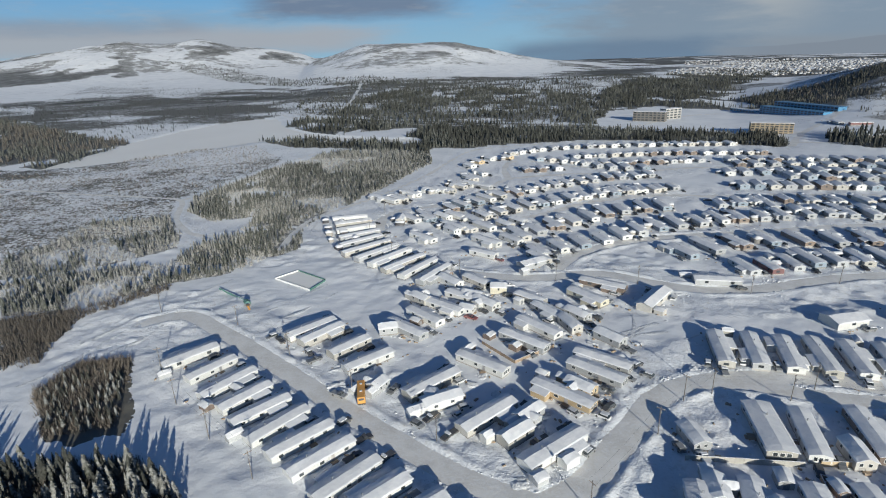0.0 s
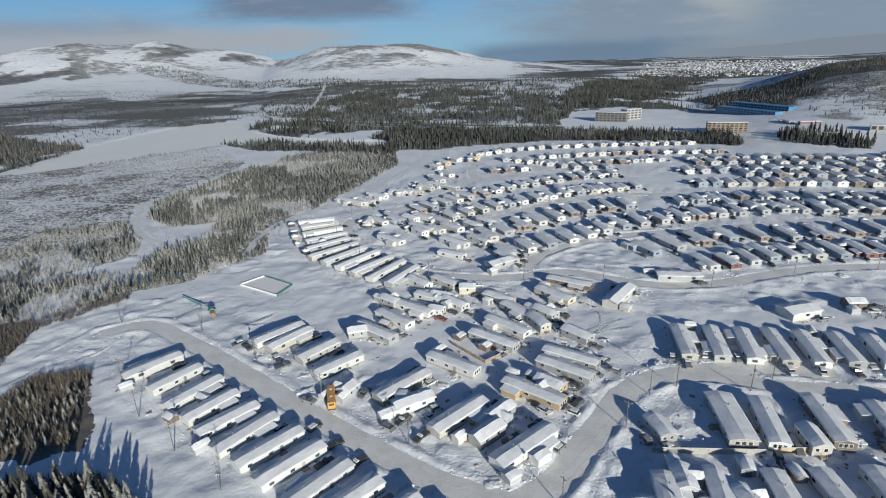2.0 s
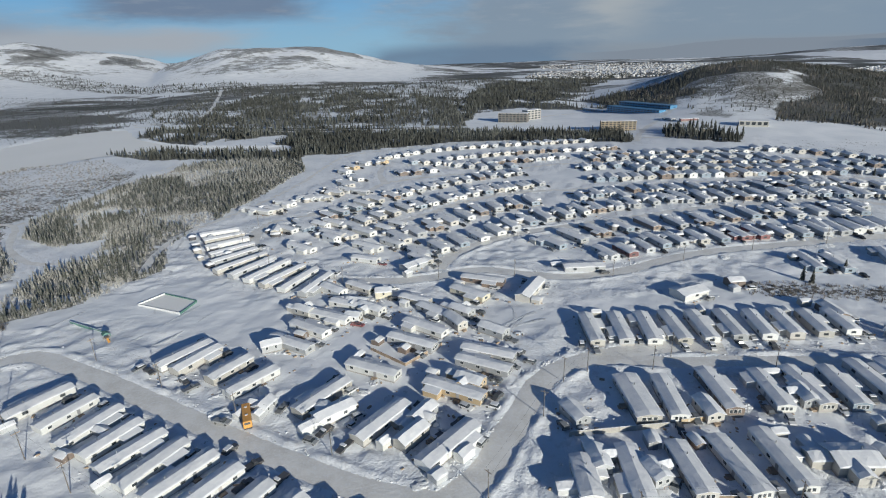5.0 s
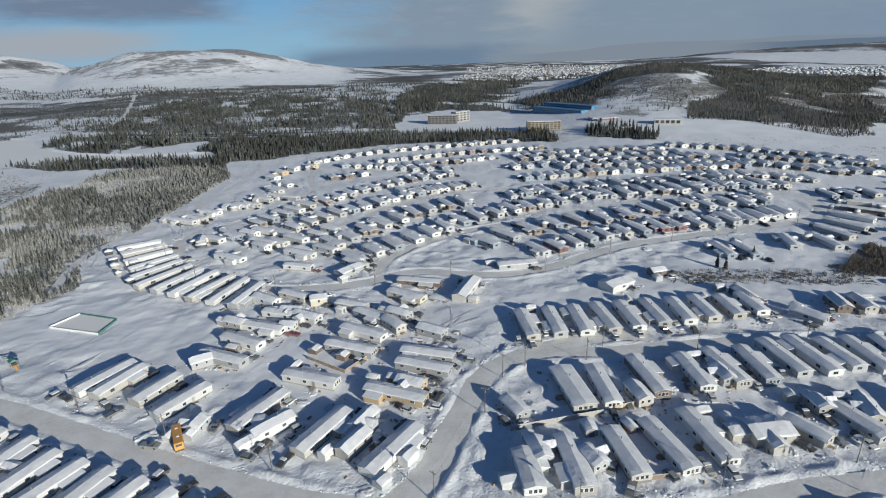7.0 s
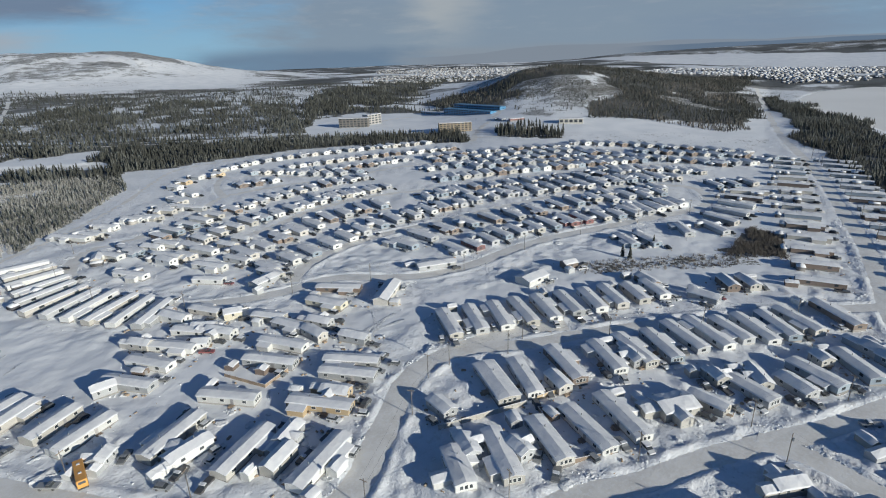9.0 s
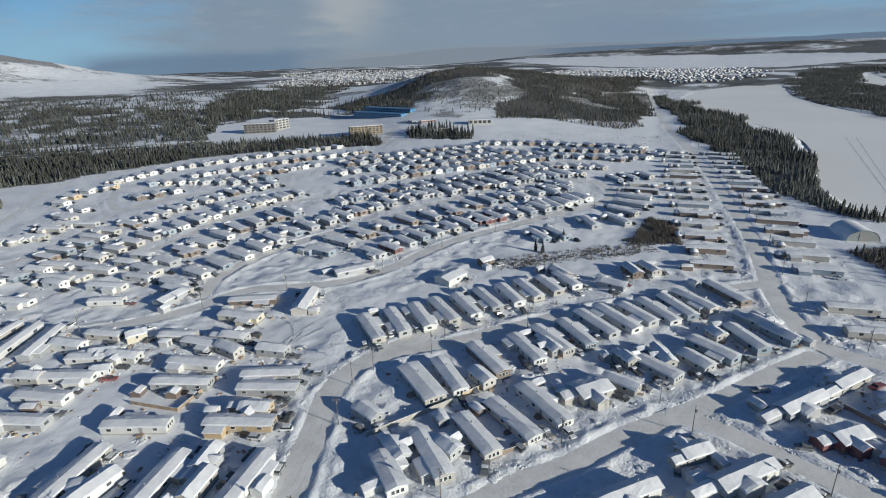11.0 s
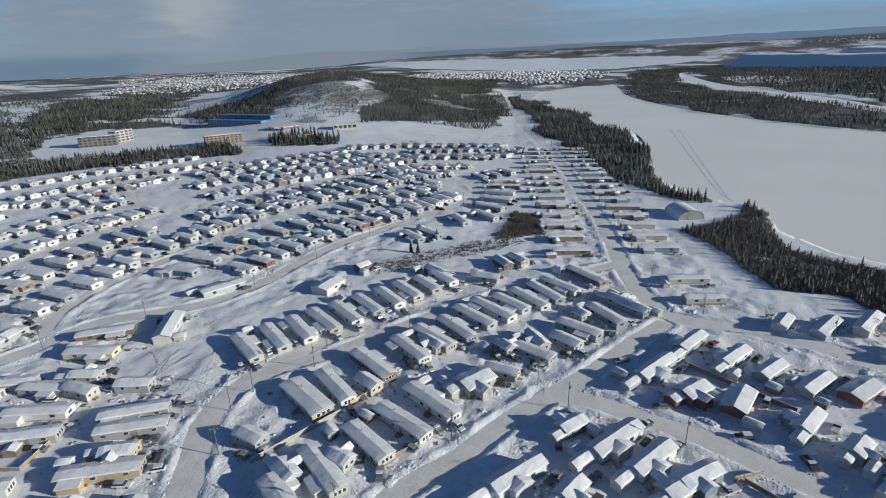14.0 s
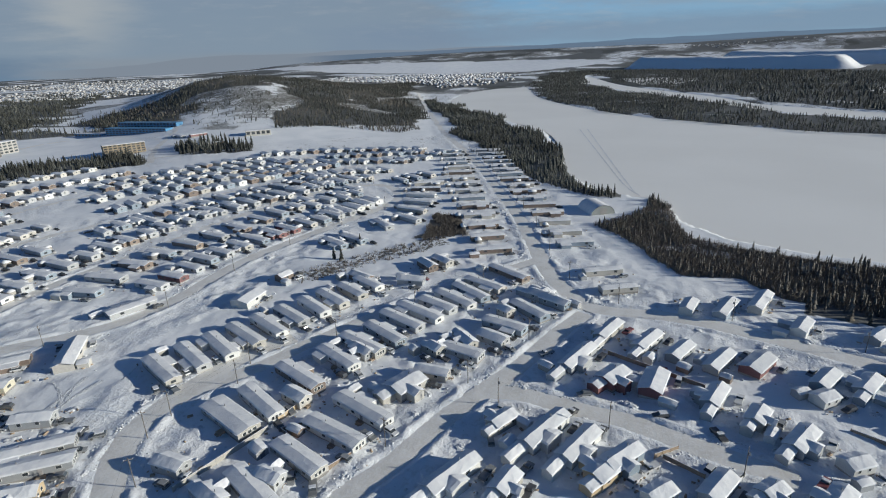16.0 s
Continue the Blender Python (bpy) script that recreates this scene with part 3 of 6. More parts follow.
def ground_sheet():
    fine = np.concatenate([np.arange(-60, 118, 0.30), np.arange(118, 300, 4.0)])
    rings = [0.0, 12, 24, 36, 46, 54, 60]
    while rings[-1] < 330:
        rings.append(rings[-1] + 1.15)
    while rings[-1] < 4880:
        rings.append(rings[-1] * 1.0125 + 0.3)
    r = np.array(rings[1:])
    R, B = np.meshgrid(r, np.radians(fine), indexing="ij")
    x, y = (R * np.sin(B)).ravel(), (R * np.cos(B)).ravel()
    z = land(x, y)
    town = ~(inside(RIVER, x, y) | inside(ICE_WEST, x, y) | inside(BACKWATER, x, y) | inside(POND, x, y) | inside(FAR_POND, x, y))
    gap = street_gap(x, y)
    # ploughed banks beside the streets, trampled yards between the homes
    lumpy = fractal(x, y, 7, 3, 11)
    bank = np.exp(-(((gap - 1.8) / 1.2) ** 2)) * np.clip(lumpy * 2.2 - 0.5, 0, 1.2) * 0.85
    piles = np.clip(fractal(x, y, 6, 3, 15) - 0.57, 0, 1) * 2.8 * (1 - ease(gap, 18, 32))
    yards = ((fractal(x, y, 9, 4, 5) - 0.5) * 2.3 + piles) * ease(gap, 0.5, 6.0) * (1 - 0.85 * ease(gap, 22, 45)) * (1 - ease(np.hypot(x, y), 500, 900))
    drifts = ((fractal(x, y, 60, 3, 8) - 0.5) * 0.35 + (fractal(x, y, 5, 3, 18) - 0.5) * 0.45 * (np.hypot(x, y) < 400)) * ease(gap, 0, 12)
    z = z + np.where(gap > 0, bank + yards * 0.8 + drifts, -0.12 * ease(-gap, -0.2, 0.6))
    z = np.where(gap <= 0, np.minimum(z, land(x, y) - 0.10), z)
    z = np.where(town, z, np.minimum(z, land(x, y)) - 2.6)
    z = np.where(np.isfinite(z), z, 0)
    # ground cover: brush, woodland floor, trodden snow
    far = np.hypot(x, y)
    scrub = np.zeros_like(x)
    ragged = (fractal(x, y, 14, 3, 79) - 0.5) * 14 * (far < 320)
    for outline, dense in BRUSH:
        scrub = np.maximum(scrub, dense * inside(outline, x + ragged, y - ragged))
    patchy = ease(fractal(x, y, 420, 4, 21), 0.36, 0.58)
    mottle = ease(fractal(x * 0.5, y, 110, 4, 57), 0.40, 0.60)
    scrub = np.maximum(scrub, 0.85 * ease(far, 800, 1100) * patchy * (0.35 + 0.65 * mottle))
    west = np.degrees(np.arctan2(x, y))
    fields = ease(far, 1900, 2150) * (1 - ease(far, 3900, 4100)) * (1 - ease(west, 9, 16))
    scrub = scrub * (1 - 0.72 * fields)
    scrub = scrub * np.where(far > 600, 0.55 + 0.75 * ease(fractal(x * 0.6, y, 140, 4, 61), 0.38, 0.62), 1)
    craggy = fractal(x, y, 190, 5, 63)
    west_high, bald_high = hill(west, far, WEST_HILL, 4300, 1000), hill(west, far, BALD_HILL, 3350, 900)
    scrub = np.maximum(scrub, 0.32 * ease(bald_high, 25, 70) * (0.35 + 0.65 * ease(craggy, 0.36, 0.52)))
    scrub = np.maximum(scrub, 0.30 * ease(west_high, 30, 90) * (0.3 + 0.7 * ease(craggy, 0.36, 0.56)))
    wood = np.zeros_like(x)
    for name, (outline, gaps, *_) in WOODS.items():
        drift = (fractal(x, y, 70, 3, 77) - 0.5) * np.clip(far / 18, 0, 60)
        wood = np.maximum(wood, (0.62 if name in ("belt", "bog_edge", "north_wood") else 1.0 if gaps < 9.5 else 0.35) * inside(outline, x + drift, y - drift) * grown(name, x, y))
    ridges = ease(0.5 * fractal(x, y, 330, 5, 31) + 0.5 * fractal(x * 0.6, y, 120, 4, 37), 0.50 - 0.04 * ease(west, 5, 20), 0.56 - 0.04 * ease(west, 5, 20)) * ease(far, 1250, 1600)
    ridges = ridges * (1 - 0.85 * fields) * (1 - ease(west_high, 40, 90))
    wood = np.maximum(wood, ridges * 0.95)
    # dark heath on the bald hill's far shoulder and in one band below it, woods under the western summit
    wood = np.maximum(wood, 0.66 * ease(bald_high, 40, 75) * ease(west, -3, 2) * ease(craggy, 0.36, 0.46) * ease(far, 2950, 3080))
    wood = np.maximum(wood, (0.35 * ease(bald_high, 20, 60) + 0.16 * ease(bald_high, 100, 135)) * (0.6 + 0.6 * ease(craggy, 0.36, 0.6)))
    wood = np.maximum(wood, 0.37 * ease(west_high, 20, 70) * (0.5 + 0.7 * ease(craggy, 0.36, 0.6)))
    town_high = hill(west, far, TOWN_HILL, 1330, 430)
    wood = np.maximum(wood, 0.33 * ease(town_high, 4, 14))
    wood = np.maximum(wood, 0.80 * ease(west, -3, -1) * (1 - ease(west, 5, 8)) * ease(far, 2650, 2720) * (1 - ease(far, 2860, 2960)) * ease(craggy, 0.36, 0.50))
    wood = np.maximum(wood, 0.80 * ease(west, -26, -22) * (1 - ease(west, -15, -12)) * ease(far, 3500, 3600) * (1 - ease(far, 3850, 3950)) * ease(craggy, 0.36, 0.52))
    wood = np.maximum(wood, 0.85 * (1 - ease(west, -29, -26)) * ease(far, 2900, 3000) * (1 - ease(far, 3550, 3700)) * ease(craggy, 0.38, 0.5))
    shores = ease(far, 3300, 3400) * ease(west, 44, 52)
    wood = np.maximum(wood * (1 - shores), shores * (0.35 + 0.6 * ease(fractal(x * 0.5, y * 0.5, 120, 4, 91), 0.40, 0.52)))
    open_snow = inside(POND, x, y) | inside(FAR_POND, x, y) | inside(FAR_LAKE, x, y) | inside(FIELD, x, y)
    wood, scrub = np.where(open_snow, 0, wood), np.where(open_snow, 0, scrub)
    used = (1 - ease(gap, 4, 45)) * (far < 700)
    nr, nb = len(r), len(fine)
    idx = np.arange(nr * nb).reshape(nr, nb)
    quads = np.stack([idx[:-1], np.roll(idx, -1, 1)[:-1], np.roll(idx, -1, 1)[1:], idx[1:]], -1).reshape(-1, 4)[:, ::-1]
    verts = np.concatenate([np.stack([x, y, z], 1), [[0, 0, land(np.zeros(1), np.zeros(1))[0]]]])
    hub = [(nr * nb, int(a), int(b)) for a, b in zip(idx[0], np.roll(idx[0], -1))]
    me = bpy.data.meshes.new("ground")
    me.from_pydata(verts, [], [tuple(q) for q in quads.tolist()] + [h[::-1] for h in hub])
    cover = me.color_attributes.new("cover", "FLOAT_COLOR", "POINT")
    rgba = np.ones((len(verts), 4), np.float32)
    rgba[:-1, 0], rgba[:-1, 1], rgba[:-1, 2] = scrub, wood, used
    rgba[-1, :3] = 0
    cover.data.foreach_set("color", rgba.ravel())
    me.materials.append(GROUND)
    me.polygons.foreach_set("use_smooth", np.ones(len(me.polygons), bool))
    ob = new("ground", me)
    return tagged(ob, "snow-covered ground with brush and drifts", "ground", kind="structure")


ground_sheet()


def sheet_from(name, outline, z, mat, label, category):
    line = closed_line(outline, 12.0)
    bm = bmesh.new()
    f = bm.faces.new([bm.verts.new((p[0], p[1], z)) for p in line])
    bmesh.ops.triangulate(bm, faces=[f])
    for face in bm.faces:
        if face.normal.z < 0:
            face.normal_flip()
    return tagged(part(name, bm, mat), label, category, kind="structure")


sheet_from("frozen_lake", ICE_WEST, -1.2, ICE, "frozen lake under smooth windblown snow", "lake")
sheet_from("frozen_river", RIVER, -1.2, ICE, "broad frozen river under smooth snow", "river")
sheet_from("frozen_pond", POND, -1.2, ICE, "small frozen pond among dark woods", "pond")
sheet_from("frozen_pond", FAR_POND, -1.2, ICE, "small frozen pond among dark woods", "pond")
sheet_from("frozen_backwater", BACKWATER, -1.2, ICE, "narrow frozen backwater among dark woods", "river")


def street(name, line, half, label):
    n = len(line)
    d = np.gradient(line, axis=0)
    d /= np.linalg.norm(d, axis=1, keepdims=True) + 1e-9
    side = np.stack([d[:, 1], -d[:, 0]], 1)
    offs = [-1.0, -0.55, 0.0, 0.55, 1.0]
    verts, faces = [], []
    for i in range(n):
        wob = 0.25 * math.sin(i * 1.7) + 0.2 * math.sin(i * 0.63)
        for o in offs:
            p = line[i] + side[i] * (half + 0.3 + wob * abs(o)) * o
            verts.append((p[0], p[1], land(np.array([p[0]]), np.array([p[1]]))[0] + 0.03 + 0.04 * (1 - o * o)))
    k = len(offs)
    for i in range(n - 1):
        for j in range(k - 1):
            a = i * k + j
            faces.append((a, a + 1, a + k + 1, a + k))
    me = bpy.data.meshes.new(name)
    me.from_pydata(verts, [], faces)
    me.materials.append(ROAD)
    return tagged(new(name, me), label, "road", kind="structure")


for k, name in enumerate(STREETS):
    ob = street("road_" + str(k + 1), LINES[name] + 0.0, STREETS[name][1], "street of packed greyish snow between ploughed banks")
    ob.location.z = 0.008 * k


for line in (
    [(-139, 184), (-129, 202), (-117, 222), (-102, 243)], [(-131, 171), (-117, 186), (-113, 202)], [(-81, 200), (-69, 214), (-54, 234)], [(-77, 196), (-62, 204), (-48, 224)], [(-82, 266), (-75, 250), (-72, 231)],
    [(715, 188), (532, 117), (428, 76), (397, 59)], [(719, 179), (508, 102), (405, 64)], [(62, 176), (73, 182), (81, 185)], [(59, 172), (72, 177), (82, 178)], [(59, 167), (70, 180), (74, 193)],
    [(-146, 153), (-138, 163), (-129, 189), (-120, 215)], [(-75, 277), (-79, 311), (-80, 338)], [(53, 155), (71, 165), (92, 175)], [(55, 164), (68, 176), (76, 183)],
):
    pts = smooth_line(line, 4.0)
    over = 1.0 if not inside(RIVER, pts[:1, 0], pts[:1, 1])[0] else 0.0
    tr = street("track", pts, 0.25, "narrow packed track across the snow")
    tr.data.materials[0] = PILE
    if over == 0.0:
        tr.location.z = -1.2
        tr.data.materials[0] = SNOW
    else:
        tr.location.z = 0.05


# ---- woods ----
def spruce_template(tiers, sides, seed):
    """Ragged tiers of drooping boughs round a thin stem, one metre high."""
    rng = np.random.default_rng(seed)
    verts, faces = [], []
    for k in range(tiers):
        u = k / tiers
        top, low = u + 1.6 / tiers + 0.06, u + 0.04
        rad = 0.175 * (1 - u) ** 0.8 + 0.012
        a0 = rng.uniform(0, 6.28)
        apex = len(verts)
        verts.append((rng.normal(0, 0.006), rng.normal(0, 0.006), min(top, 1.0)))
        for s in range(sides):
            a = a0 + 2 * math.pi * s / sides
            q = rad * (rng.uniform(0.85, 1.25) if s % 2 == 0 else rng.uniform(0.40, 0.65))
            verts.append((q * math.cos(a), q * math.sin(a), low + rng.uniform(-0.035, 0.035) + (0.0 if s % 2 == 0 else 0.03)))
        for s in range(sides):
            faces.append((apex, apex + 1 + s, apex + 1 + (s + 1) % sides))
    return np.array(verts), np.array(faces)


def quick_mesh(name, verts, tris):
    me = bpy.data.meshes.new(name)
    me.vertices.add(len(verts))
    me.vertices.foreach_set("co", np.asarray(verts, np.float32).ravel())
    me.loops.add(len(tris) * 3)
    me.loops.foreach_set("vertex_index", np.asarray(tris, np.int32).ravel())
    me.polygons.add(len(tris))
    me.polygons.foreach_set("loop_start", np.arange(0, len(tris) * 3, 3, dtype=np.int32))
    me.update(calc_edges=True)
    return me


def scatter(outline, spacing, seed, name=""):
    rng = np.random.default_rng(seed)
    p = np.array(outline, float)
    lo, hi = p.min(0), p.max(0)
    gx, gy = np.meshgrid(np.arange(lo[0], hi[0], spacing), np.arange(lo[1], hi[1], spacing))
    x = gx.ravel() + rng.uniform(-0.5, 0.5, gx.size) * spacing
    y = gy.ravel() + rng.uniform(-0.5, 0.5, gx.size) * spacing
    far = np.hypot(x, y)
    drift = (fractal(x, y, 70, 3, 77) - 0.5) * np.where(far > 560, np.clip(far / 18, 0, 60), 10)
    keep = inside(p, x + drift, y - drift) & (value_noise(x, y, spacing * 5, seed + 9) > 0.18)
    if name:
        keep &= grown(name, x, y) > rng.random(len(x)) * 0.9 + 0.05
    x, y = x[keep], y[keep]
    free = street_gap(x, y) > 1.5
    return x[free], y[free]


def wood(name, outline, spacing, tall, frosted, detail, seed):
    x, y = scatter(outline, spacing, seed, name)
    rng = np.random.default_rng(seed + 500)
    kinds = [spruce_template(*((3, 5), (4, 7) if len(x) < 6000 else (3, 6), (5, 8))[detail], seed * 7 + k) for k in range(4)]
    pick = rng.integers(0, 4, len(x))
    size = tall * (0.42 + 0.85 * rng.random(len(x)) ** 1.8) * (0.75 + 0.5 * value_noise(x, y, 40, seed))
    z = land(x, y) - 0.3
    # dark spruces stand in clumps and along the edge of the town, frosted or bare trees between them
    clump = fractal(x, y, 38, 3, seed + 3) + rng.normal(0, 0.06, len(x))
    if frosted:
        edge = 1 - ease(street_gap(x, y, ("edge_track",)), 12, 40) if name == "belt" else 0.0
        species = np.where(clump + 0.30 * edge > 0.49, 1, 0)
        mats = ((LARCH if name == "lake_wood" else FROSTED, "wood of frosted bare trees on snow"), (MIDGREEN, "clumps of snow-dusted dark spruces"))
    else:
        species = np.where(clump > (0.42 if name == "point" else 0.60), 1, 0)
        mats = ((NEEDLE, "dense dark spruce wood standing in snow"), (LARCH if name in ("hill_wood", "point", "near_east", "hill_wood_west") else MIDGREEN, "snow-dusted trees in a dark wood"))
    for sort, (mat, label) in enumerate(mats):
        V, T, off = [], [], 0
        for k, (tv, tf) in enumerate(kinds):
            m = (pick == k) & (species == sort)
            n = int(m.sum())
            if not n:
                continue
            a = rng.uniform(0, 6.28, n)
            fat = size[m] * rng.uniform(0.7, 1.15, n) * (1.5 if detail == 0 else 1.0)
            vx = tv[None, :, 0] * np.cos(a)[:, None] - tv[None, :, 1] * np.sin(a)[:, None]
            vy = tv[None, :, 0] * np.sin(a)[:, None] + tv[None, :, 1] * np.cos(a)[:, None]
            lean = rng.normal(0, 0.03, (n, 2))
            vz = np.broadcast_to(tv[None, :, 2], vx.shape)
            P = np.stack([x[m][:, None] + (vx + vz * lean[:, :1]) * fat[:, None], y[m][:, None] + (vy + vz * lean[:, 1:]) * fat[:, None], z[m][:, None] + vz * size[m][:, None]], -1)
            V.append(P.reshape(-1, 3))
            T.append((tf[None] + (off + np.arange(n) * len(tv))[:, None, None]).reshape(-1, 3))
            off += n * len(tv)
        if V:
            me = quick_mesh("spruce_wood", np.concatenate(V), np.concatenate(T))
            me.materials.append(mat)
            tagged(new("spruce_wood", me), label, "forest", kind="stuff")


for k, (name, given) in enumerate(WOODS.items()):
    wood(name, *given, 20 + k)


# ---- homes ----
def window(h, x0, x1, y0, y1, z0, z1, out, pane=True):
    """A trimmed window on a wall; out is the way that it faces."""
    dx, dy = out
    grow = lambda a, b, d, near, deep: (a, b) if d == 0 else tuple(sorted((a + d * near, a + d * deep)))
    f = part("window", boxes((*grow(x0, x1, dx, 0.005, 0.06), *grow(y0, y1, dy, 0.005, 0.06), z0, z1)), TRIM if pane else GLASS, h)
    if pane:
        e = 0.10
        xa, xb = (x0, x1) if dx else (x0 + e, x1 - e)
        ya, yb = (y0, y1) if dy else (y0 + e, y1 - e)
        part("pane", boxes((*grow(xa, xb, dx, 0.05, 0.085), *grow(ya, yb, dy, 0.05, 0.085), z0 + e, z1 - e)), GLASS, f)


def mobile_home(colour, near, annex, mid=True, length=18.0, wide=2.45):
    """A long single-storey home with a low gable roof under snow."""
    x = length / 2
    h = empty("mobile_home") if mid else part("mobile_home", gable(-x, x, wide, 0.6, 3.05, 3.75), SIDING[colour])
    part("skirting", boxes((-x + 0.05, x - 0.05, -wide + 0.06, wide - 0.06, -0.9, 0.62)), SKIRT, h)
    if mid:
        part("wall", gable(-x, x, wide, 0.6, 3.05, 3.75), SIDING[colour], h)
    part("roof", snow_roof(-x, x, wide, 3.05, 3.75, 0.30, 0.30, 10, annex + 1), SNOW, h, "roof under a blanket of snow")
    if near:
        for y in (-1.55, -0.45, 0.65):
            window(h, x, x, y, y + 0.92, 1.2, 2.55, (1, 0))
    else:
        window(h, x, x, -0.95, 0.55, 1.4, 2.4, (1, 0), False)
    for s in (-1, 1):
        for px in ((-0.36, -0.05, 0.34) if near else (-0.25, 0.30) if mid else ()):
            cx = px * length
            window(h, cx - 0.7, cx + 0.7, s * wide, s * wide, 1.45, 2.60, (0, s), near)
    if near:
        dx = 0.12 * length
        part("door", boxes((dx - 0.48, dx + 0.48, -wide - 0.07, -wide - 0.005, 0.65, 2.70)), DOORPAINT, h)
        part("step", boxes((dx - 0.9, dx + 0.9, -wide - 1.25, -wide - 0.08, -0.3, 0.60), (dx - 0.6, dx + 0.6, -wide - 1.75, -wide - 1.25, -0.3, 0.28)), TIMBER, h)
    bm = bmesh.new()
    bmesh.ops.create_cone(bm, cap_ends=True, segments=8, radius1=0.13, radius2=0.13, depth=1.0, matrix=Matrix.Translation((-0.18 * length, 0.5, 4.1)))
    part("flue", bm, METAL, h)
    for kind, s, a0, a1, out in ((1, 1, -0.30, 0.02, 2.3), (2, -1, 0.05, 0.36, 2.3), (3, 1, 0.12, 0.34, 1.6), (3, -1, -0.42, -0.16, 2.6)):
        if annex != kind:
            continue
        # a lean-to against the long side, its roof a step below the main eave
        a0, a1, out, inn = a0 * length, a1 * length, s * (wide + out), s * (wide - 0.02)
        v = [(px, py, pz) for px in (a0, a1) for py, pz in ((inn, -0.6), (out, -0.6), (out, 2.35), (inn, 2.85))]
        part("annex", solid(v, [(0, 1, 2, 3), (7, 6, 5, 4), (0, 4, 5, 1), (1, 5, 6, 2), (2, 6, 7, 3), (3, 7, 4, 0)]), SIDING[colour], h)
        v = [(px, py, pz) for px in (a0 - 0.25, a1 + 0.25) for py, pz in ((inn, 2.87), (out + s * 0.25, 2.32), (out + s * 0.25, 2.55), (inn, 3.16))]
        part("annex_roof", solid(v, [(0, 1, 2, 3), (7, 6, 5, 4), (0, 4, 5, 1), (1, 5, 6, 2), (2, 6, 7, 3), (3, 7, 4, 0)]), SNOW, h)
    return tagged(h, WORDS[colour] + " clad mobile home with a snow-covered roof", "mobile home", "mobile homes along the streets")


def small_house(colour, near, annex, mid=True, length=11.0, wide=3.2, eave=2.9, ridge=3.95):
    """A short gabled house with a porch on the street side."""
    x = length / 2
    h = empty("house") if near else part("house", gable(-x, x, wide, -0.9, eave, ridge), SIDING[colour])
    if near:
        part("foundation", boxes((-x + 0.05, x - 0.05, -wide + 0.05, wide - 0.05, -0.9, 0.5)), SKIRT, h)
        part("wall", gable(-x, x, wide, 0.48, eave, ridge), SIDING[colour], h)
    part("roof", snow_roof(-x, x, wide, eave, ridge, 0.34, 0.45, 6, 3 + annex), SNOW, h, "roof under a blanket of snow")
    for y in (-wide * 0.72, wide * 0.12) if mid else (-0.7,):
        window(h, x, x, y, y + (1.3 if near else 0.9), 1.45, 2.5, (1, 0), near)
    for s in (-1, 1):
        for cx in ((-0.25 * length, 0.2 * length) if near else (0.0,) if mid else ()):
            window(h, cx - 0.65, cx + 0.65, s * wide, s * wide, 1.45, 2.60, (0, s), near)
    if near:
        part("porch", boxes((x + 0.1, x + 1.6, -1.0, 0.9, -0.3, 0.5), (x + 1.45, x + 1.6, -1.0, -0.88, 0.5, 1.4), (x + 1.45, x + 1.6, 0.78, 0.9, 0.5, 1.4), (x + 1.45, x + 1.6, -1.0, 0.9, 1.3, 1.4)), TIMBER, h)
    if near and annex:
        # a narrower and lower garage joined to the back end, set off to one side
        s = 0.9 if annex != 1 else -0.9
        part("garage", gable(-2.6, 2.6, 2.0, -0.6, 2.35, 3.05), SIDING[colour], h).matrix_basis = pose(-x - 2.2, s, 0)
        part("garage_roof", snow_roof(-2.6, 2.6, 2.0, 2.35, 3.05, 0.32, 0.35, 5, 12 + annex), SNOW, h).matrix_basis = pose(-x - 2.2, s, 0)
        part("deck", boxes((-0.3 * length, 0.05 * length, wide + 0.02 if s < 0 else -wide - 2.6, wide + 2.6 if s < 0 else -wide - 0.02, 0.1, 0.42)), TIMBER, h)
        bm = bmesh.new()
        bmesh.ops.create_cone(bm, cap_ends=True, segments=8, radius1=0.14, radius2=0.14, depth=1.1, matrix=Matrix.Translation((0.2 * length, 0.5, ridge + 0.35)))
        part("flue", bm, METAL, h)
    if annex and near:
        # a cross wing with its own gable
        s = 1 if annex == 1 else -1
        bm = gable(-2.1, 2.1, 2.0, -0.5, 2.75, 3.7)
        part("wing", bm, SIDING[colour], h).matrix_basis = pose(-0.12 * length, s * (wide + 0.8), 0, 0, 0, 90)
        part("wing_roof", snow_roof(-2.1, 2.1, 2.0, 2.75, 3.7, 0.3, 0.3, 4, 9), SNOW, h).matrix_basis = pose(-0.12 * length, s * (wide + 0.8), 0, 0, 0, 90)
    return tagged(h, WORDS[colour] + " gabled house with deep snow on its roof", "house", "houses of the settlement")


def shed(colour, seed):
    h = part("shed", gable(-1.9, 1.9, 1.4, -0.4, 2.1, 2.75), SIDING[colour])
    part("roof", snow_roof(-1.9, 1.9, 1.4, 2.1, 2.75, 0.28, 0.22, 4, seed), SNOW, h)
    part("door", boxes((1.905, 1.96, -0.55, 0.55, 0.0, 1.9)), DOORPAINT, h)
    return tagged(h, WORDS[colour] + " garden shed capped with snow", "shed", "sheds beside the homes")


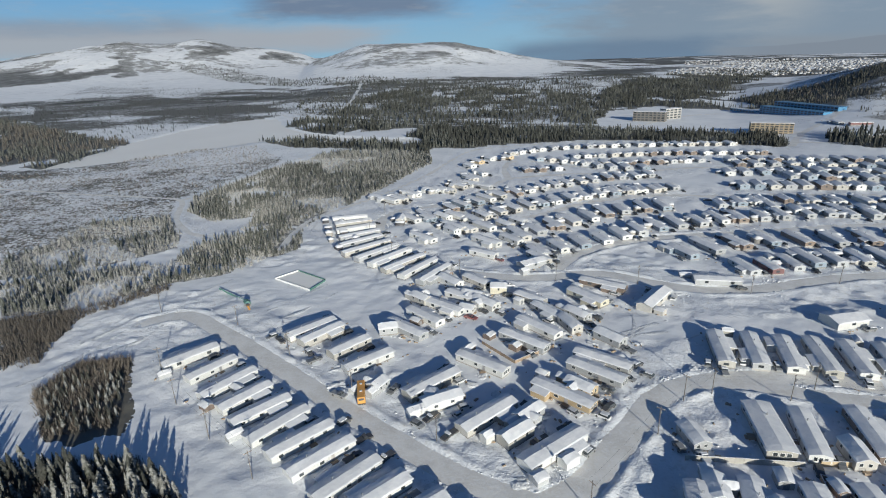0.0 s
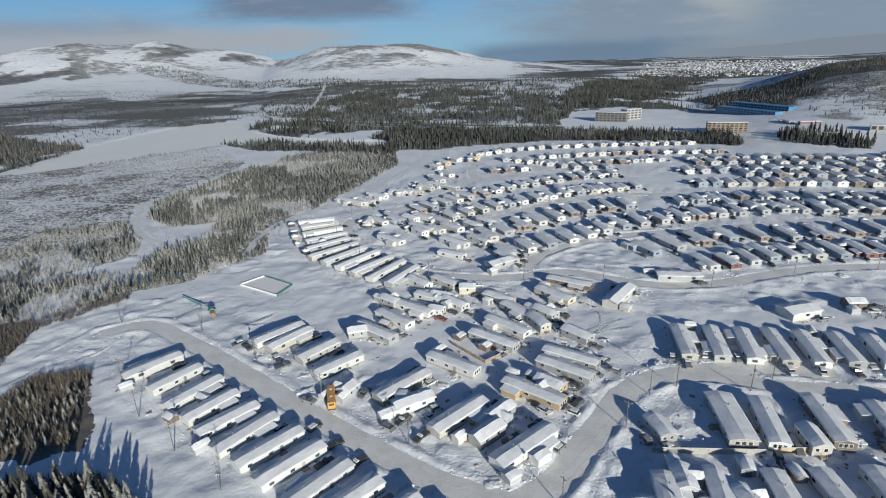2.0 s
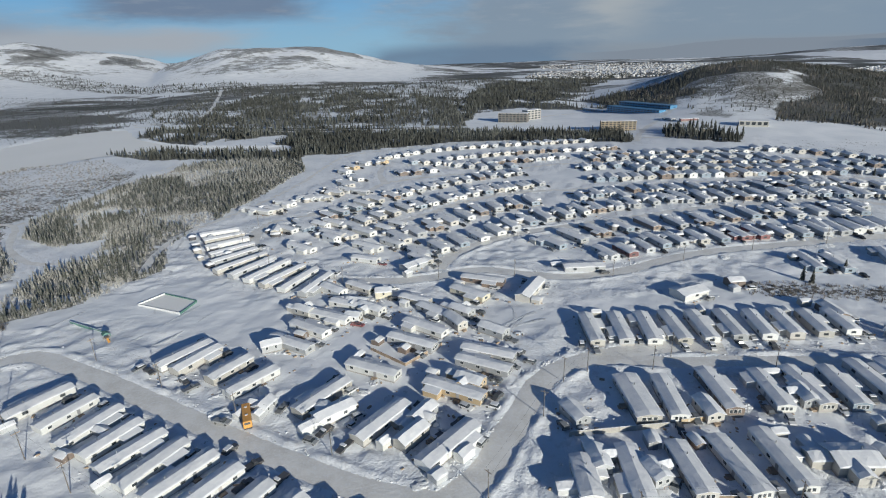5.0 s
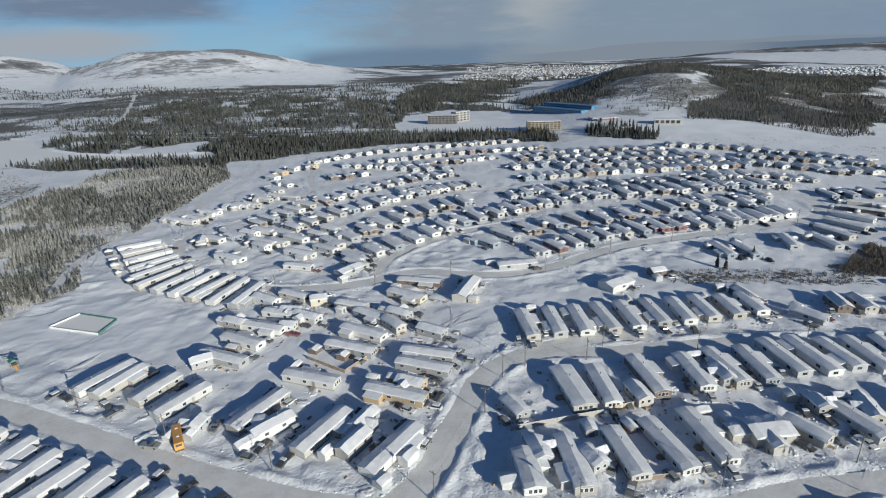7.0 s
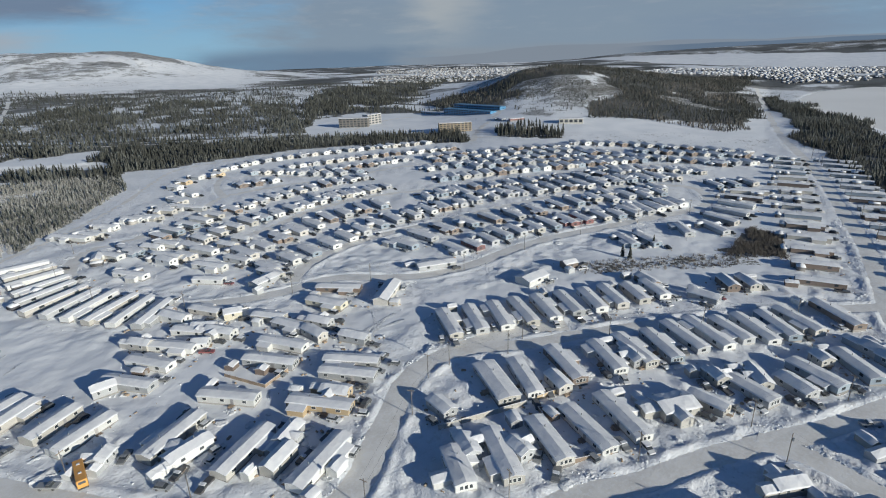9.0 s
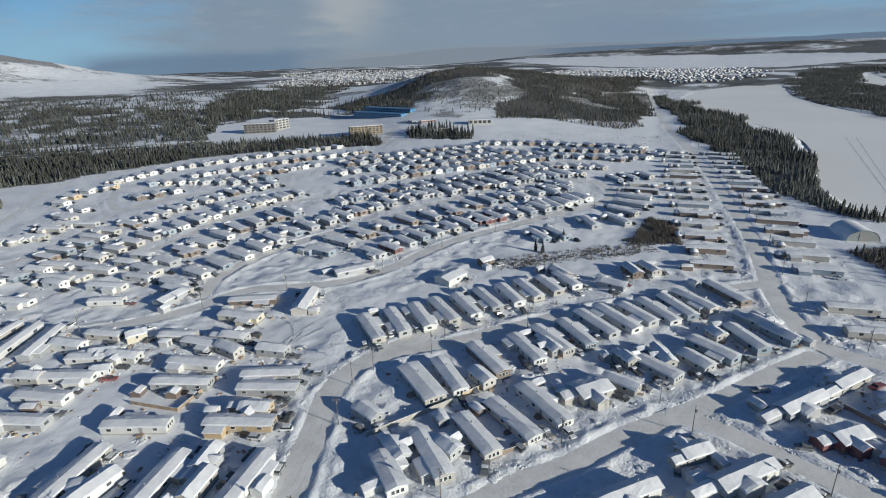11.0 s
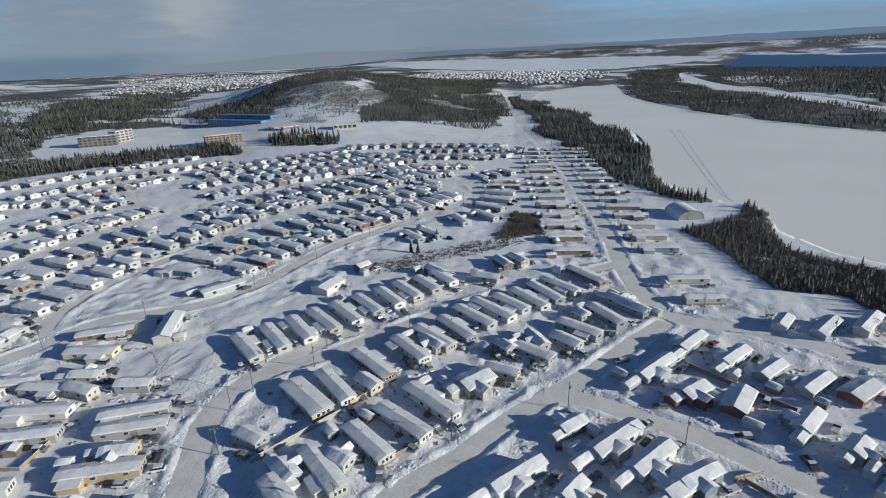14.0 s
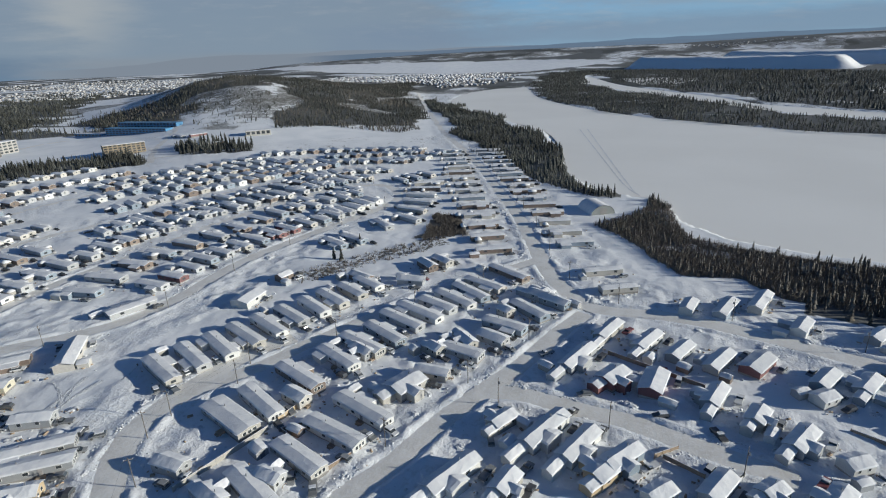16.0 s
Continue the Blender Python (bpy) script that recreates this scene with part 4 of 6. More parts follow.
def car(k, pickup, snowy):
    """A parked car: body, cabin glass, four wheels, lamps."""
    L, wd = (2.75, 0.98) if pickup else (2.25, 0.90)
    prof = [(-L, 0.45), (-L, 1.05), (-L * 0.05, 1.08), (L * 0.45, 1.05), (L, 0.92), (L, 0.45)] if pickup else [(-L, 0.45), (-L, 1.0), (L * 0.5, 0.98), (L, 0.82), (L, 0.45)]
    v = [(x, s * wd, z) for s in (-1, 1) for x, z in prof]
    n = len(prof)
    h = part("pickup_truck" if pickup else "car", solid(v, [tuple(range(n)), tuple(range(2 * n - 1, n - 1, -1))] + [(i, (i + 1) % n, n + (i + 1) % n, n + i) for i in range(n)]), CARPAINT[k])
    c0, c1, c2, c3 = (-L * 0.05, 0.05 * L, L * 0.35, L * 0.5) if pickup else (-L * 0.95, -L * 0.75, L * 0.2, L * 0.48)
    t = wd * 0.82
    cab = [(c0, -wd * 0.97, 1.0), (c3, -wd * 0.97, 1.0), (c3, wd * 0.97, 1.0), (c0, wd * 0.97, 1.0), (c1, -t, 1.58), (c2, -t, 1.58), (c2, t, 1.58), (c1, t, 1.58)]
    part("cabin", solid(cab, [(0, 1, 2, 3), (4, 5, 6, 7), (0, 1, 5, 4), (1, 2, 6, 5), (2, 3, 7, 6), (3, 0, 4, 7)]), GLASS, h)
    part("roof", boxes((c1 - 0.05, c2 + 0.05, -t - 0.03, t + 0.03, 1.56, 1.80 if snowy else 1.64)), SNOW if snowy else CARPAINT[k], h)
    for sx in (-0.62, 0.62):
        for sy in (-1, 1):
            bm = bmesh.new()
            bmesh.ops.create_cone(bm, cap_ends=True, segments=8, radius1=0.36, radius2=0.36, depth=0.24, matrix=Matrix.Translation((sx * L, sy * (wd - 0.08), 0.36)) @ Matrix.Rotation(radians(90), 4, "X"))
            part("wheel", bm, RUBBER, h)
    return tagged(h, CARWORD[k] + (" pickup truck" if pickup else " car") + (" with snow on its roof parked in a yard" if snowy else " parked on trodden snow"), "pickup" if pickup else "car", "cars parked by the homes")


STOCK = {}


def stock(kind, *given):
    """One finished thing of each kind; its first use takes it, later uses copy it."""
    return STOCK.setdefault((kind, *given), {"make": kind, "given": given, "first": None})


def place(entry, x, y, angle, sx=1.0, sy=1.0, sz=1.0, z=None):
    z = land(np.array([x]), np.array([y]))[0] if z is None else z
    m = Matrix.LocRotScale((x, y, z), Euler((0, 0, radians(angle))), (sx, sy, sz))
    if entry["first"] is None:
        entry["first"] = entry["make"](*entry["given"])
        entry["first"].matrix_basis = m
        return entry["first"]
    ob = entry["first"]
    keep = ob.matrix_basis.copy()
    ob.matrix_basis = Matrix()
    made = copy_thing(ob, m)
    ob.matrix_basis = keep
    return made


rng = random.Random(7)
PALE = ["white"] * 4 + ["beige"] * 4 + ["grey"] * 3 + ["blue"] * 2 + ["brown"]
DARK = ["grey"] * 6 + ["blue"] * 3 + ["beige"] * 2 + ["white"] * 3 + ["brown"] * 3
TAKEN = []


def clutter(x, y, angle, length, wide):
    """Cars by the street end and sheds behind or beside a home."""
    a = radians(angle)
    f, s = Vector((math.cos(a), math.sin(a))), Vector((-math.sin(a), math.cos(a)))
    for chance, along, across in ((0.80, length * 0.38, -(wide + 2.6)), (0.50, length * 0.42, wide + 2.2), (0.35, length * 0.5 + 3.0, -1.0)):
        if rng.random() < chance:
            p = Vector((x, y)) + f * (along + rng.uniform(-1.5, 1.5)) + s * (across + rng.uniform(-0.3, 0.3))
            free(p, 2.6) and place(stock(car, rng.choice((0, 0, 0, 1, 1, 3, 3, 3, 2) if rng.random() < 0.5 else (0, 1, 3)), rng.random() < 0.45, rng.random() < 0.4), p.x, p.y, angle + rng.choice((0, 180)) + rng.uniform(-8, 8))
    for k in range(3 if x > 100 and y < 60 else 2):
        if rng.random() > (0.8 if x > 100 and y < 60 else 0.65):
            continue
        p = Vector((x, y)) - f * (length * (0.5 * k if k < 2 else -0.35) + rng.uniform(-2, 3)) + s * rng.choice((-1, 1)) * (wide + 2.4)
        free(p, 3.0) and place(stock(shed, rng.choice(("beige", "grey", "white", "brown")), rng.randint(1, 2)), p.x, p.y, angle + rng.choice((0, 90)) + rng.uniform(-5, 5), rng.uniform(0.85, 1.3), rng.uniform(0.9, 1.3), rng.uniform(0.9, 1.1))


def free(p, gap):
    ok = all((p.x - q[0]) ** 2 + (p.y - q[1]) ** 2 > (gap + q[2]) ** 2 for q in TAKEN)
    if ok:
        TAKEN.append((p.x, p.y, gap))
    return ok


def claim(x, y, angle, length, wide):
    a = radians(angle)
    n = max(1, int(length / (wide * 1.6)))
    for k in range(n):
        o = (k + 0.5) / n * length - length / 2
        TAKEN.append((x + o * math.cos(a), y + o * math.sin(a), wide * 0.9))


HOMES = []


def home(x, y, angle, length, wide=2.45, colours=PALE, kind=None):
    colour = rng.choice(colours) if isinstance(colours, list) else colours
    if any((x - q[0]) ** 2 + (y - q[1]) ** 2 < (4.6 + 0.8 * (wide > 3)) ** 2 for q in HOMES):
        return
    kind = kind or (mobile_home if length > 13 else small_house)
    HOMES.append((x, y, angle, length, wide))
    claim(x, y, angle, length, wide)
    jig = rng.uniform(-2.6, 2.6)
    if kind is mobile_home:
        place(stock(mobile_home, colour, math.hypot(x, y) < 185, rng.choice((0, 1, 1, 2, 2, 3)), math.hypot(x, y) < 300), x, y, angle + jig, length / 18.0, wide / 2.45, rng.uniform(0.83, 0.93))
    else:
        place(stock(small_house, colour, math.hypot(x, y) < 215, rng.choice((0, 1, 2)), math.hypot(x, y) < 350), x, y, angle + jig, length / 11.0, wide / 3.2, rng.uniform(0.92, 1.08))


def between(values, u):
    return np.interp(u, np.linspace(0, 1, len(values)), values)


def row(first, last, count, wide=2.45, colours=PALE, mid=None, skip=()):
    """A row of homes from the first to the last: (x, y, angle, length)."""
    keys = [first, mid, last] if mid else [first, last]
    for k in range(count):
        if k in skip:
            continue
        u = k / max(1, count - 1)
        x, y, a, l = (between([q[i] for q in keys], u) for i in range(4))
        home(x + rng.uniform(-0.5, 0.5), y + rng.uniform(-0.5, 0.5), a, l * rng.uniform(0.93, 1.05), wide, colours)


def front_row(line, count, angle, length, wide=2.45, colours=DARK, kind=None, end_angle=None):
    """Homes whose street ends follow a line."""
    pts = smooth_line(line, 2.0)
    run = np.concatenate([[0], np.cumsum(np.linalg.norm(np.diff(pts, axis=0), axis=1))])
    for k in range(count):
        s = run[-1] * k / max(1, count - 1) + rng.uniform(-1.1, 1.1)
        x, y = np.interp(s, run, pts[:, 0]), np.interp(s, run, pts[:, 1])
        a = angle if end_angle is None else angle + (end_angle - angle) * k / max(1, count - 1)
        l = length * rng.uniform(0.78, 1.12) * (1.18 if kind else 1.0)
        home(x - math.cos(radians(a)) * l / 2, y - math.sin(radians(a)) * l / 2, a, l, wide * (rng.uniform(1.0, 1.22) if kind else rng.uniform(0.95, 1.1)), colours, kind)


for h in [(-80, 161, 50, 17), (-71, 152, 54, 19), (-63, 144, 48, 17), (-56, 137, 45, 18), (-49, 130, 50, 19), (-41, 123, 42, 19), (-34, 116, 42, 19), (-26, 108, 45, 19), (-18, 102, 38, 18), (-9, 96, 36, 18), (-1, 89, 37, 19)]:
    home(*h, 2.6, "white")
home(*[(-91, 170, 43, 19)][0], 2.9, "white")
for h in [(-52, 188, 41, 20), (-47, 183, 45, 18), (-35, 173, 44, 16), (-27, 163, 40, 18), (-5, 148, 38, 20), (-2, 139, 27, 12), (11, 131, 41, 20), (27, 116, 34, 21)]:
    home(*h, 2.7, ["white", "beige"])
for h in [(12, 159, -39, 21), (28, 173, -45, 24), (35, 183, -51, 20), (52, 158, -40, 20), (48, 151, -44, 21), (41, 196, -57, 15), (-15, 185, -42, 19), (-8, 195, -46, 18), (-0, 203, -38, 18), (24, 283, -52, 23), (38, 285, -59, 16), (21, 264, -40, 15), (48, 256, -64, 16), (-10, 338, -62, 28), (-11, 293, -49, 19), (7, 312, -53, 19)]:
    home(h[0], h[1], h[2], min(h[3], 19), 2.5, ["beige", "white", "grey"])
for h in [(35, 140, -44, 20), (41, 143, -48, 9)]:
    home(*h, 2.6, "tan")
home(*[(60, 208, -54, 18)][0], 2.8, "yellow")
home(*[(70, 220, -36, 20)][0], 2.8, "brown")
home(*[(86, 203, 50, 20)][0], 3.2, "beige", small_house)
home(*[(43, 248, 31, 13)][0], 3.4, "grey", small_house)
home(*[(120, 220, -9, 19)][0], 3.4, "grey")
for h in [(47, 184, -73, 13), (-10, 211, -45, 9), (18, 122, 38, 10), (-26, 331, 83, 21), (23, 131, 40, 9), (-22, 185, 11, 5)]:
    home(h[0], h[1], h[2], min(max(h[3], 7), 11), 2.3, ["grey", "beige"], small_house)
# homes in a fan round the western bend
row(*([(-59, 337, 10, 22), (-5, 238, 53, 25)]), 11, 2.3, ["white", "beige", "grey"], mid=[(-42, 279, 41, 28)][0])
row(*([(94, 163, -105, 23), (183, 141, -110, 18)]), 10, 2.6, ["beige", "white", "grey", "beige"])
for h in [(95, 118, -107, 20), (126, 113, -105, 19), (137, 111, -105, 20), (147, 108, -107, 20), (159, 108, -106, 21), (168, 105, -103, 22), (177, 102, -106, 18), (185, 98, -109, 21), (194, 95, -112, 20), (204, 93, -105, 20)]:
    home(*h, 2.6, ["beige", "grey", "blue", "white"])
home(*[(86, 121, -102, 21)][0], 3.6, "beige")
for h in [(111, 117, -106, 21), (221, 88, -111, 22)]:
    home(*h, 2.7, "brown")
for h in [(56, 95, -104, 14), (68, 93, -106, 19), (82, 91, -103, 18), (94, 89, -97, 20), (106, 88, -103, 21)]:
    home(*h, 2.7, ["white", "beige"])
for h in [(148, 76, -92, 15), (172, 70, -100, 17), (188, 66, -118, 18), (161, 70, -105, 11), (202, 65, -104, 13)]:
    home(*h, 2.8, ["grey", "blue", "beige"])
for h in [(62, 100, -102, 8), (73, 92, -86, 7), (102, 110, -97, 9), (133, 108, -107, 9), (155, 78, -120, 9), (145, 85, -109, 6), (183, 74, -114, 6), (65, 119, -85, 9), (132, 79, -85, 11), (-22, 148, 55, 3)]:
    home(h[0], h[1], h[2], min(max(h[3], 6), 13), 2.4, ["white", "beige", "grey"], small_house)
home(*[(122, 83, -13, 11)][0], 4.0, "beige", small_house)
for h in [(14, 159, -41, 20), (12, 213, -32, 9), (9, 200, -23, 6)]:
    home(h[0], h[1], h[2], min(h[3], 17), 2.6, ["beige", "white", "grey"])
home(*[(24, 220, -8, 7)][0], 3.0, "yellow", small_house)
# gabled houses of the eastern streets
for h in [(161, 39, -16, 21), (184, 34, -15, 18), (182, 20, -14, 17), (179, 9, -18, 15), (178, -3, -17, 17), (119, 49, -20, 10), (120, 37, -14, 21), (118, 27, -16, 18), (118, 16, -28, 14), (94, 52, -16, 19), (97, 39, -9, 10), (221, -3, -15, 20), (232, -15, -15, 22), (217, 10, -5, 13), (156, -3, -15, 14), (151, -14, -16, 10)]:
    home(h[0], h[1], h[2], h[3] * 0.82, 2.5, ["beige", "white", "grey", "blue"], small_house)
for h in [(181, -14, -22, 14), (154, 26, -23, 11), (156, 14, -4, 14)]:
    home(h[0], h[1], h[2], h[3] * 0.9, 3.3, ["red", "brown"], small_house)
for h in [(179, -32, -22, 14), (169, -31, -42, 8), (182, -43, -23, 21), (145, -24, -24, 14), (141, -35, -46, 8), (118, -6, -21, 13), (122, -17, -33, 8), (215, -28, -17, 18), (218, -51, -29, 18), (172, -52, -26, 18), (198, -57, -34, 14), (125, -30, -24, 12), (110, 6, -29, 9)]:
    home(h[0], h[1], h[2], min(h[3], 14) * 0.82, 2.5, ["beige", "white", "grey", "blue"], small_house)
home(*[(112, 19, -24, 9)][0], 3.0, "tan", small_house)
# homes square to the river road
row(*([(506, 267, -62, 20), (247, 107, -54, 19)]), 15, 2.5, ["grey", "brown", "blue", "beige"])
row(*([(520, 232, -66, 26), (224, 39, -56, 17)]), 19, 2.5, ["grey", "brown", "blue", "beige"], skip=(16,))
row(*([(369, 216, -54, 23), (279, 180, -105, 22)]), 6, 2.5, DARK)
for h in [(222, 192, -110, 27), (232, 187, -105, 26), (262, 187, -119, 28)]:
    home(h[0], h[1], h[2], 19, 2.6, ["grey", "blue"])
# the crescents
front_row([(73, 544), (124, 568), (205, 570), (300, 557)], 19, -80, 11, 3.0, ["white", "beige", "grey"], small_house)
front_row([(130, 517), (167, 519), (197, 519), (238, 517), (302, 502)], 15, -85, 11, 3.0, ["white", "beige", "grey", "brown"], small_house)
front_row([(95, 510), (141, 480), (186, 478), (233, 479)], 13, -85, 12, 3.0, DARK, small_house)
front_row([(257, 474), (314, 461), (390, 423)], 13, -95, 12, 3.0, DARK, small_house)
front_row([(231, 425), (293, 415), (342, 395), (395, 373)], 14, -100, 12, 3.0, DARK, small_house)
front_row([(218, 381), (279, 367), (339, 349), (399, 331)], 19, -103, 13, 3.0, DARK, small_house)
front_row([(75, 462), (103, 464)], 3, -85, 12, 3.0, PALE, small_house)
front_row([(57, 383), (85, 401), (134, 420), (169, 427)], 11, -72, 17, 2.6, DARK, None, -88)
front_row([(23, 318), (33, 330), (49, 340), (79, 356), (124, 374), (170, 382)], 15, -62, 16, 2.6, PALE, None, -90)
front_row([(10, 348), (22, 358), (45, 377)], 5, -60, 17, 2.6, PALE)
front_row([(46, 284), (61, 296), (89, 313), (114, 327), (144, 333)], 9, -70, 19, 2.7, DARK, None, -88)
front_row([(51, 257), (69, 266), (85, 272), (116, 288), (139, 296), (180, 303), (231, 306)], 15, -72, 18, 2.7, DARK, None, -98)
front_row([(123, 248), (138, 254), (171, 262), (198, 258), (222, 257), (248, 259), (271, 260)], 10, -75, 19, 2.7, DARK, None, -103)
front_row([(140, 226), (158, 227), (173, 232), (194, 231), (216, 229), (243, 225), (276, 219)], 13, -85, 19, 2.7, ["grey", "blue", "red", "beige", "grey"], None, -106)
front_row([(240, 302), (267, 297), (308, 287), (359, 280)], 10, -98, 18, 2.7, DARK)
front_row([(180, 334), (218, 340), (239, 334), (289, 322), (324, 311), (373, 301)], 14, -95, 15, 2.7, DARK)
front_row([(-31, 374), (-15, 391), (4, 400), (24, 426), (38, 454)], 6, -42, 18, 2.6, ["grey", "white", "beige"], None, -70)
front_row([(409, 431), (455, 379), (504, 302)], 14, -110, 12, 3.0, DARK, small_house)
front_row([(385, 394), (408, 340), (431, 296), (462, 270)], 13, -112, 13, 3.0, DARK, small_house)
front_row([(341, 323), (373, 302), (397, 270)], 8, -112, 17, 2.6, DARK)
front_row([(366, 235), (394, 225)], 3, -112, 17, 2.6, PALE)
front_row([(30, 487), (48, 518), (70, 524)], 4, -60, 11, 3.0, ["tan", "beige", "white"], small_house)
front_row([(-15, 325), (-0, 327), (14, 329)], 4, -52, 15, 2.6, PALE)
front_row([(9, 300), (23, 303), (36, 304), (50, 313)], 5, -58, 15, 2.6, PALE)
front_row([(278, 252), (300, 251), (327, 252)], 4, -100, 17, 2.7, DARK)
front_row([(283, 220), (294, 219), (305, 219)], 3, -105, 13, 3.2, PALE, small_house)
front_row([(310, 296), (335, 281), (365, 269)], 6, -110, 17, 2.6, DARK)
front_row([(286, 265), (295, 245), (317, 244)], 4, -110, 17, 2.6, DARK)
front_row([(269, 227), (285, 221)], 3, -112, 16, 2.8, PALE)
front_row([(436, 280), (473, 270), (497, 270)], 5, -100, 14, 2.8, DARK)
front_row([(430, 358), (459, 322), (487, 291)], 9, -110, 12, 3.0, DARK, small_house)
front_row([(130, 481), (150, 460), (175, 454)], 5, -88, 12, 3.0, DARK, small_house)
front_row([(266, 402), (311, 384), (355, 364), (404, 350)], 13, -102, 12, 3.0, DARK, small_house)
front_row([(255, 454), (293, 445), (341, 422), (388, 400)], 12, -98, 11, 3.0, DARK, small_house)
front_row([(204, 337), (214, 315), (247, 312), (287, 302), (332, 290)], 12, -97, 14, 2.7, DARK)
front_row([(114, 386), (138, 377), (168, 381)], 5, -85, 14, 2.7, PALE)
for h in [(15, 229, -50, 15), (25, 219, -54, 15), (36, 208, -48, 14), (7, 213, -42, 14), (17, 205, -51, 12), (3, 229, -55, 13), (52, 192, -56, 10), (59, 173, -53, 11)]:
    home(h[0], h[1], h[2], min(h[3], 17), 2.5, ["beige", "white", "grey"])
for h in [(199, 59, -108, 12)]:
    home(h[0], h[1], h[2], min(h[3], 18), 2.6, ["beige", "grey", "brown", "blue"])
for h in [(214, 128, -117, 15), (194, 125, -77, 13), (222, 124, -115, 16), (188, 149, -104, 14), (173, 183, -8, 7)]:
    home(h[0], h[1], h[2], min(max(h[3], 7), 12), 2.6, ["beige", "grey", "brown"], small_house)
home(*[(148, 180, 9, 15)][0][:3], 13, 4.4, "white", small_house)
for x, y in [(-46, 388), (-30, 382), (-18, 394), (-7, 406), (5, 403), (14, 415), (24, 422), (33, 411)]:
    home(x, y, -48, 15, 2.5, ["white", "beige", "grey"])
PARKED = [(-66, 184), (-62, 181), (-59, 182), (-49, 171), (-46, 166), (-36, 159), (4, 150), (7, 151), (3, 132), (0, 124), (-9, 129), (-5, 132), (47, 134), (49, 133)]+ [(45, 137), (46, 132), (44, 130), (63, 156), (64, 150), (161, 50), (143, 32), (142, 10), (140, -5), (111, 49), (76, 88), (76, 81)]
for x, y in PARKED:
    if free(Vector((x, y)), 1.6):
        place(stock(car, rng.choice((0, 0, 1, 3)), rng.random() < 0.4, rng.random() < 0.5), x, y, rng.choice((40, -45, 130, -140)) + rng.uniform(-12, 12))
for h in list(HOMES):
    if math.hypot(h[0], h[1]) < 290:
        clutter(*h)


# ---- single things of the town ----
def fence(a, b, tall, mat, label):
    """Posts, rails and board panels between two places."""
    a, b = Vector(a), Vector(b)
    run = (b - a).length
    n = max(2, round(run / 2.4))
    h = empty("board_fence")
    h.matrix_basis = pose(a.x, a.y, land(np.array([a.x]), np.array([a.y]))[0], 0, 0, math.degrees(math.atan2(b.y - a.y, b.x - a.x)))
    step = run / n
    for k in range(n):
        part("panel", boxes((k * step + 0.06, (k + 1) * step - 0.06, -0.03, 0.03, -0.2, tall * rng.uniform(0.94, 1.0))), mat, h)
    for k in range(n + 1):
        part("post", boxes((k * step - 0.06, k * step + 0.06, -0.09, 0.09, -0.5, tall + 0.12)), mat, h)
    part("snow_cap", boxes((0, run, -0.10, 0.10, tall + 0.005, tall + 0.10), bevel=0.03), SNOW, h)
    return tagged(h, label, "fence")


for a, b, tall, mat in (
    (*[(170, 31), (162, 0)], 1.5, TIMBER), (*[(89, 104), (83, 82)], 1.4, TIMBER), (*[(89, 104), (95, 99)], 1.4, TIMBER), (*[(83, 82), (93, 79)], 1.4, TIMBER),
    (*[(60, 112), (88, 108)], 1.5, SIDING["beige"]), (*[(92, 108), (104, 107)], 1.6, SIDING["tan"]), (*[(176, 354), (202, 349)], 1.2, TIMBER),
    (*[(13, 174), (23, 160)], 1.3, TIMBER), (*[(23, 160), (37, 169)], 1.3, TIMBER), (*[(124, 9), (130, 4)], 1.3, TIMBER), (*[(125, 7), (122, -3)], 1.2, TIMBER), (*[(157, -36), (154, -46)], 1.2, TIMBER),
):
    fence(a, b, tall, mat, "board fence round a snowy yard")


def rink(corners, tall):
    """Hockey boards round a flat sheet of ice."""
    h = empty("ice_rink")
    p = [Vector((*c, 0.0)) for c in corners]
    c = sum(p, Vector()) / 4
    h.matrix_basis = pose(c.x, c.y, 0)
    bm = bmesh.new()
    bm.faces.new([bm.verts.new((*(q - c).xy, 0.30)) for q in p])
    bmesh.ops.recalc_face_normals(bm, faces=bm.faces)
    top = part("ice_surface", bm, ICE, h)
    if top.data.polygons[0].normal.z < 0:
        top.data.flip_normals()
    for k in range(4):
        a, b = p[k] - c, p[(k + 1) % 4] - c
        n = max(4, round((b - a).length / 3.0))
        turn = math.degrees(math.atan2((b - a).y, (b - a).x))
        for i in range(n):
            q = a.lerp(b, (i + 0.5) / n)
            w = (b - a).length / n / 2 - 0.04
            bd = part("board", boxes((-w, w, -0.05, 0.05, -0.2, tall), (-w, w, -0.07, 0.07, tall - 0.12, tall)), GREENBOARD if k in (1, 2) else TRIM, h)
            bd.matrix_basis = pose(q.x, q.y, 0, 0, 0, turn)
    return tagged(h, "outdoor ice rink with white and green boards", "ice rink")


rink([(-81, 242), (-72, 251), (-56, 238), (-61, 227)], 0.9)
fence((-104, 232), (-84, 215), 1.0, GREENBOARD, "low green board fence in the snow")


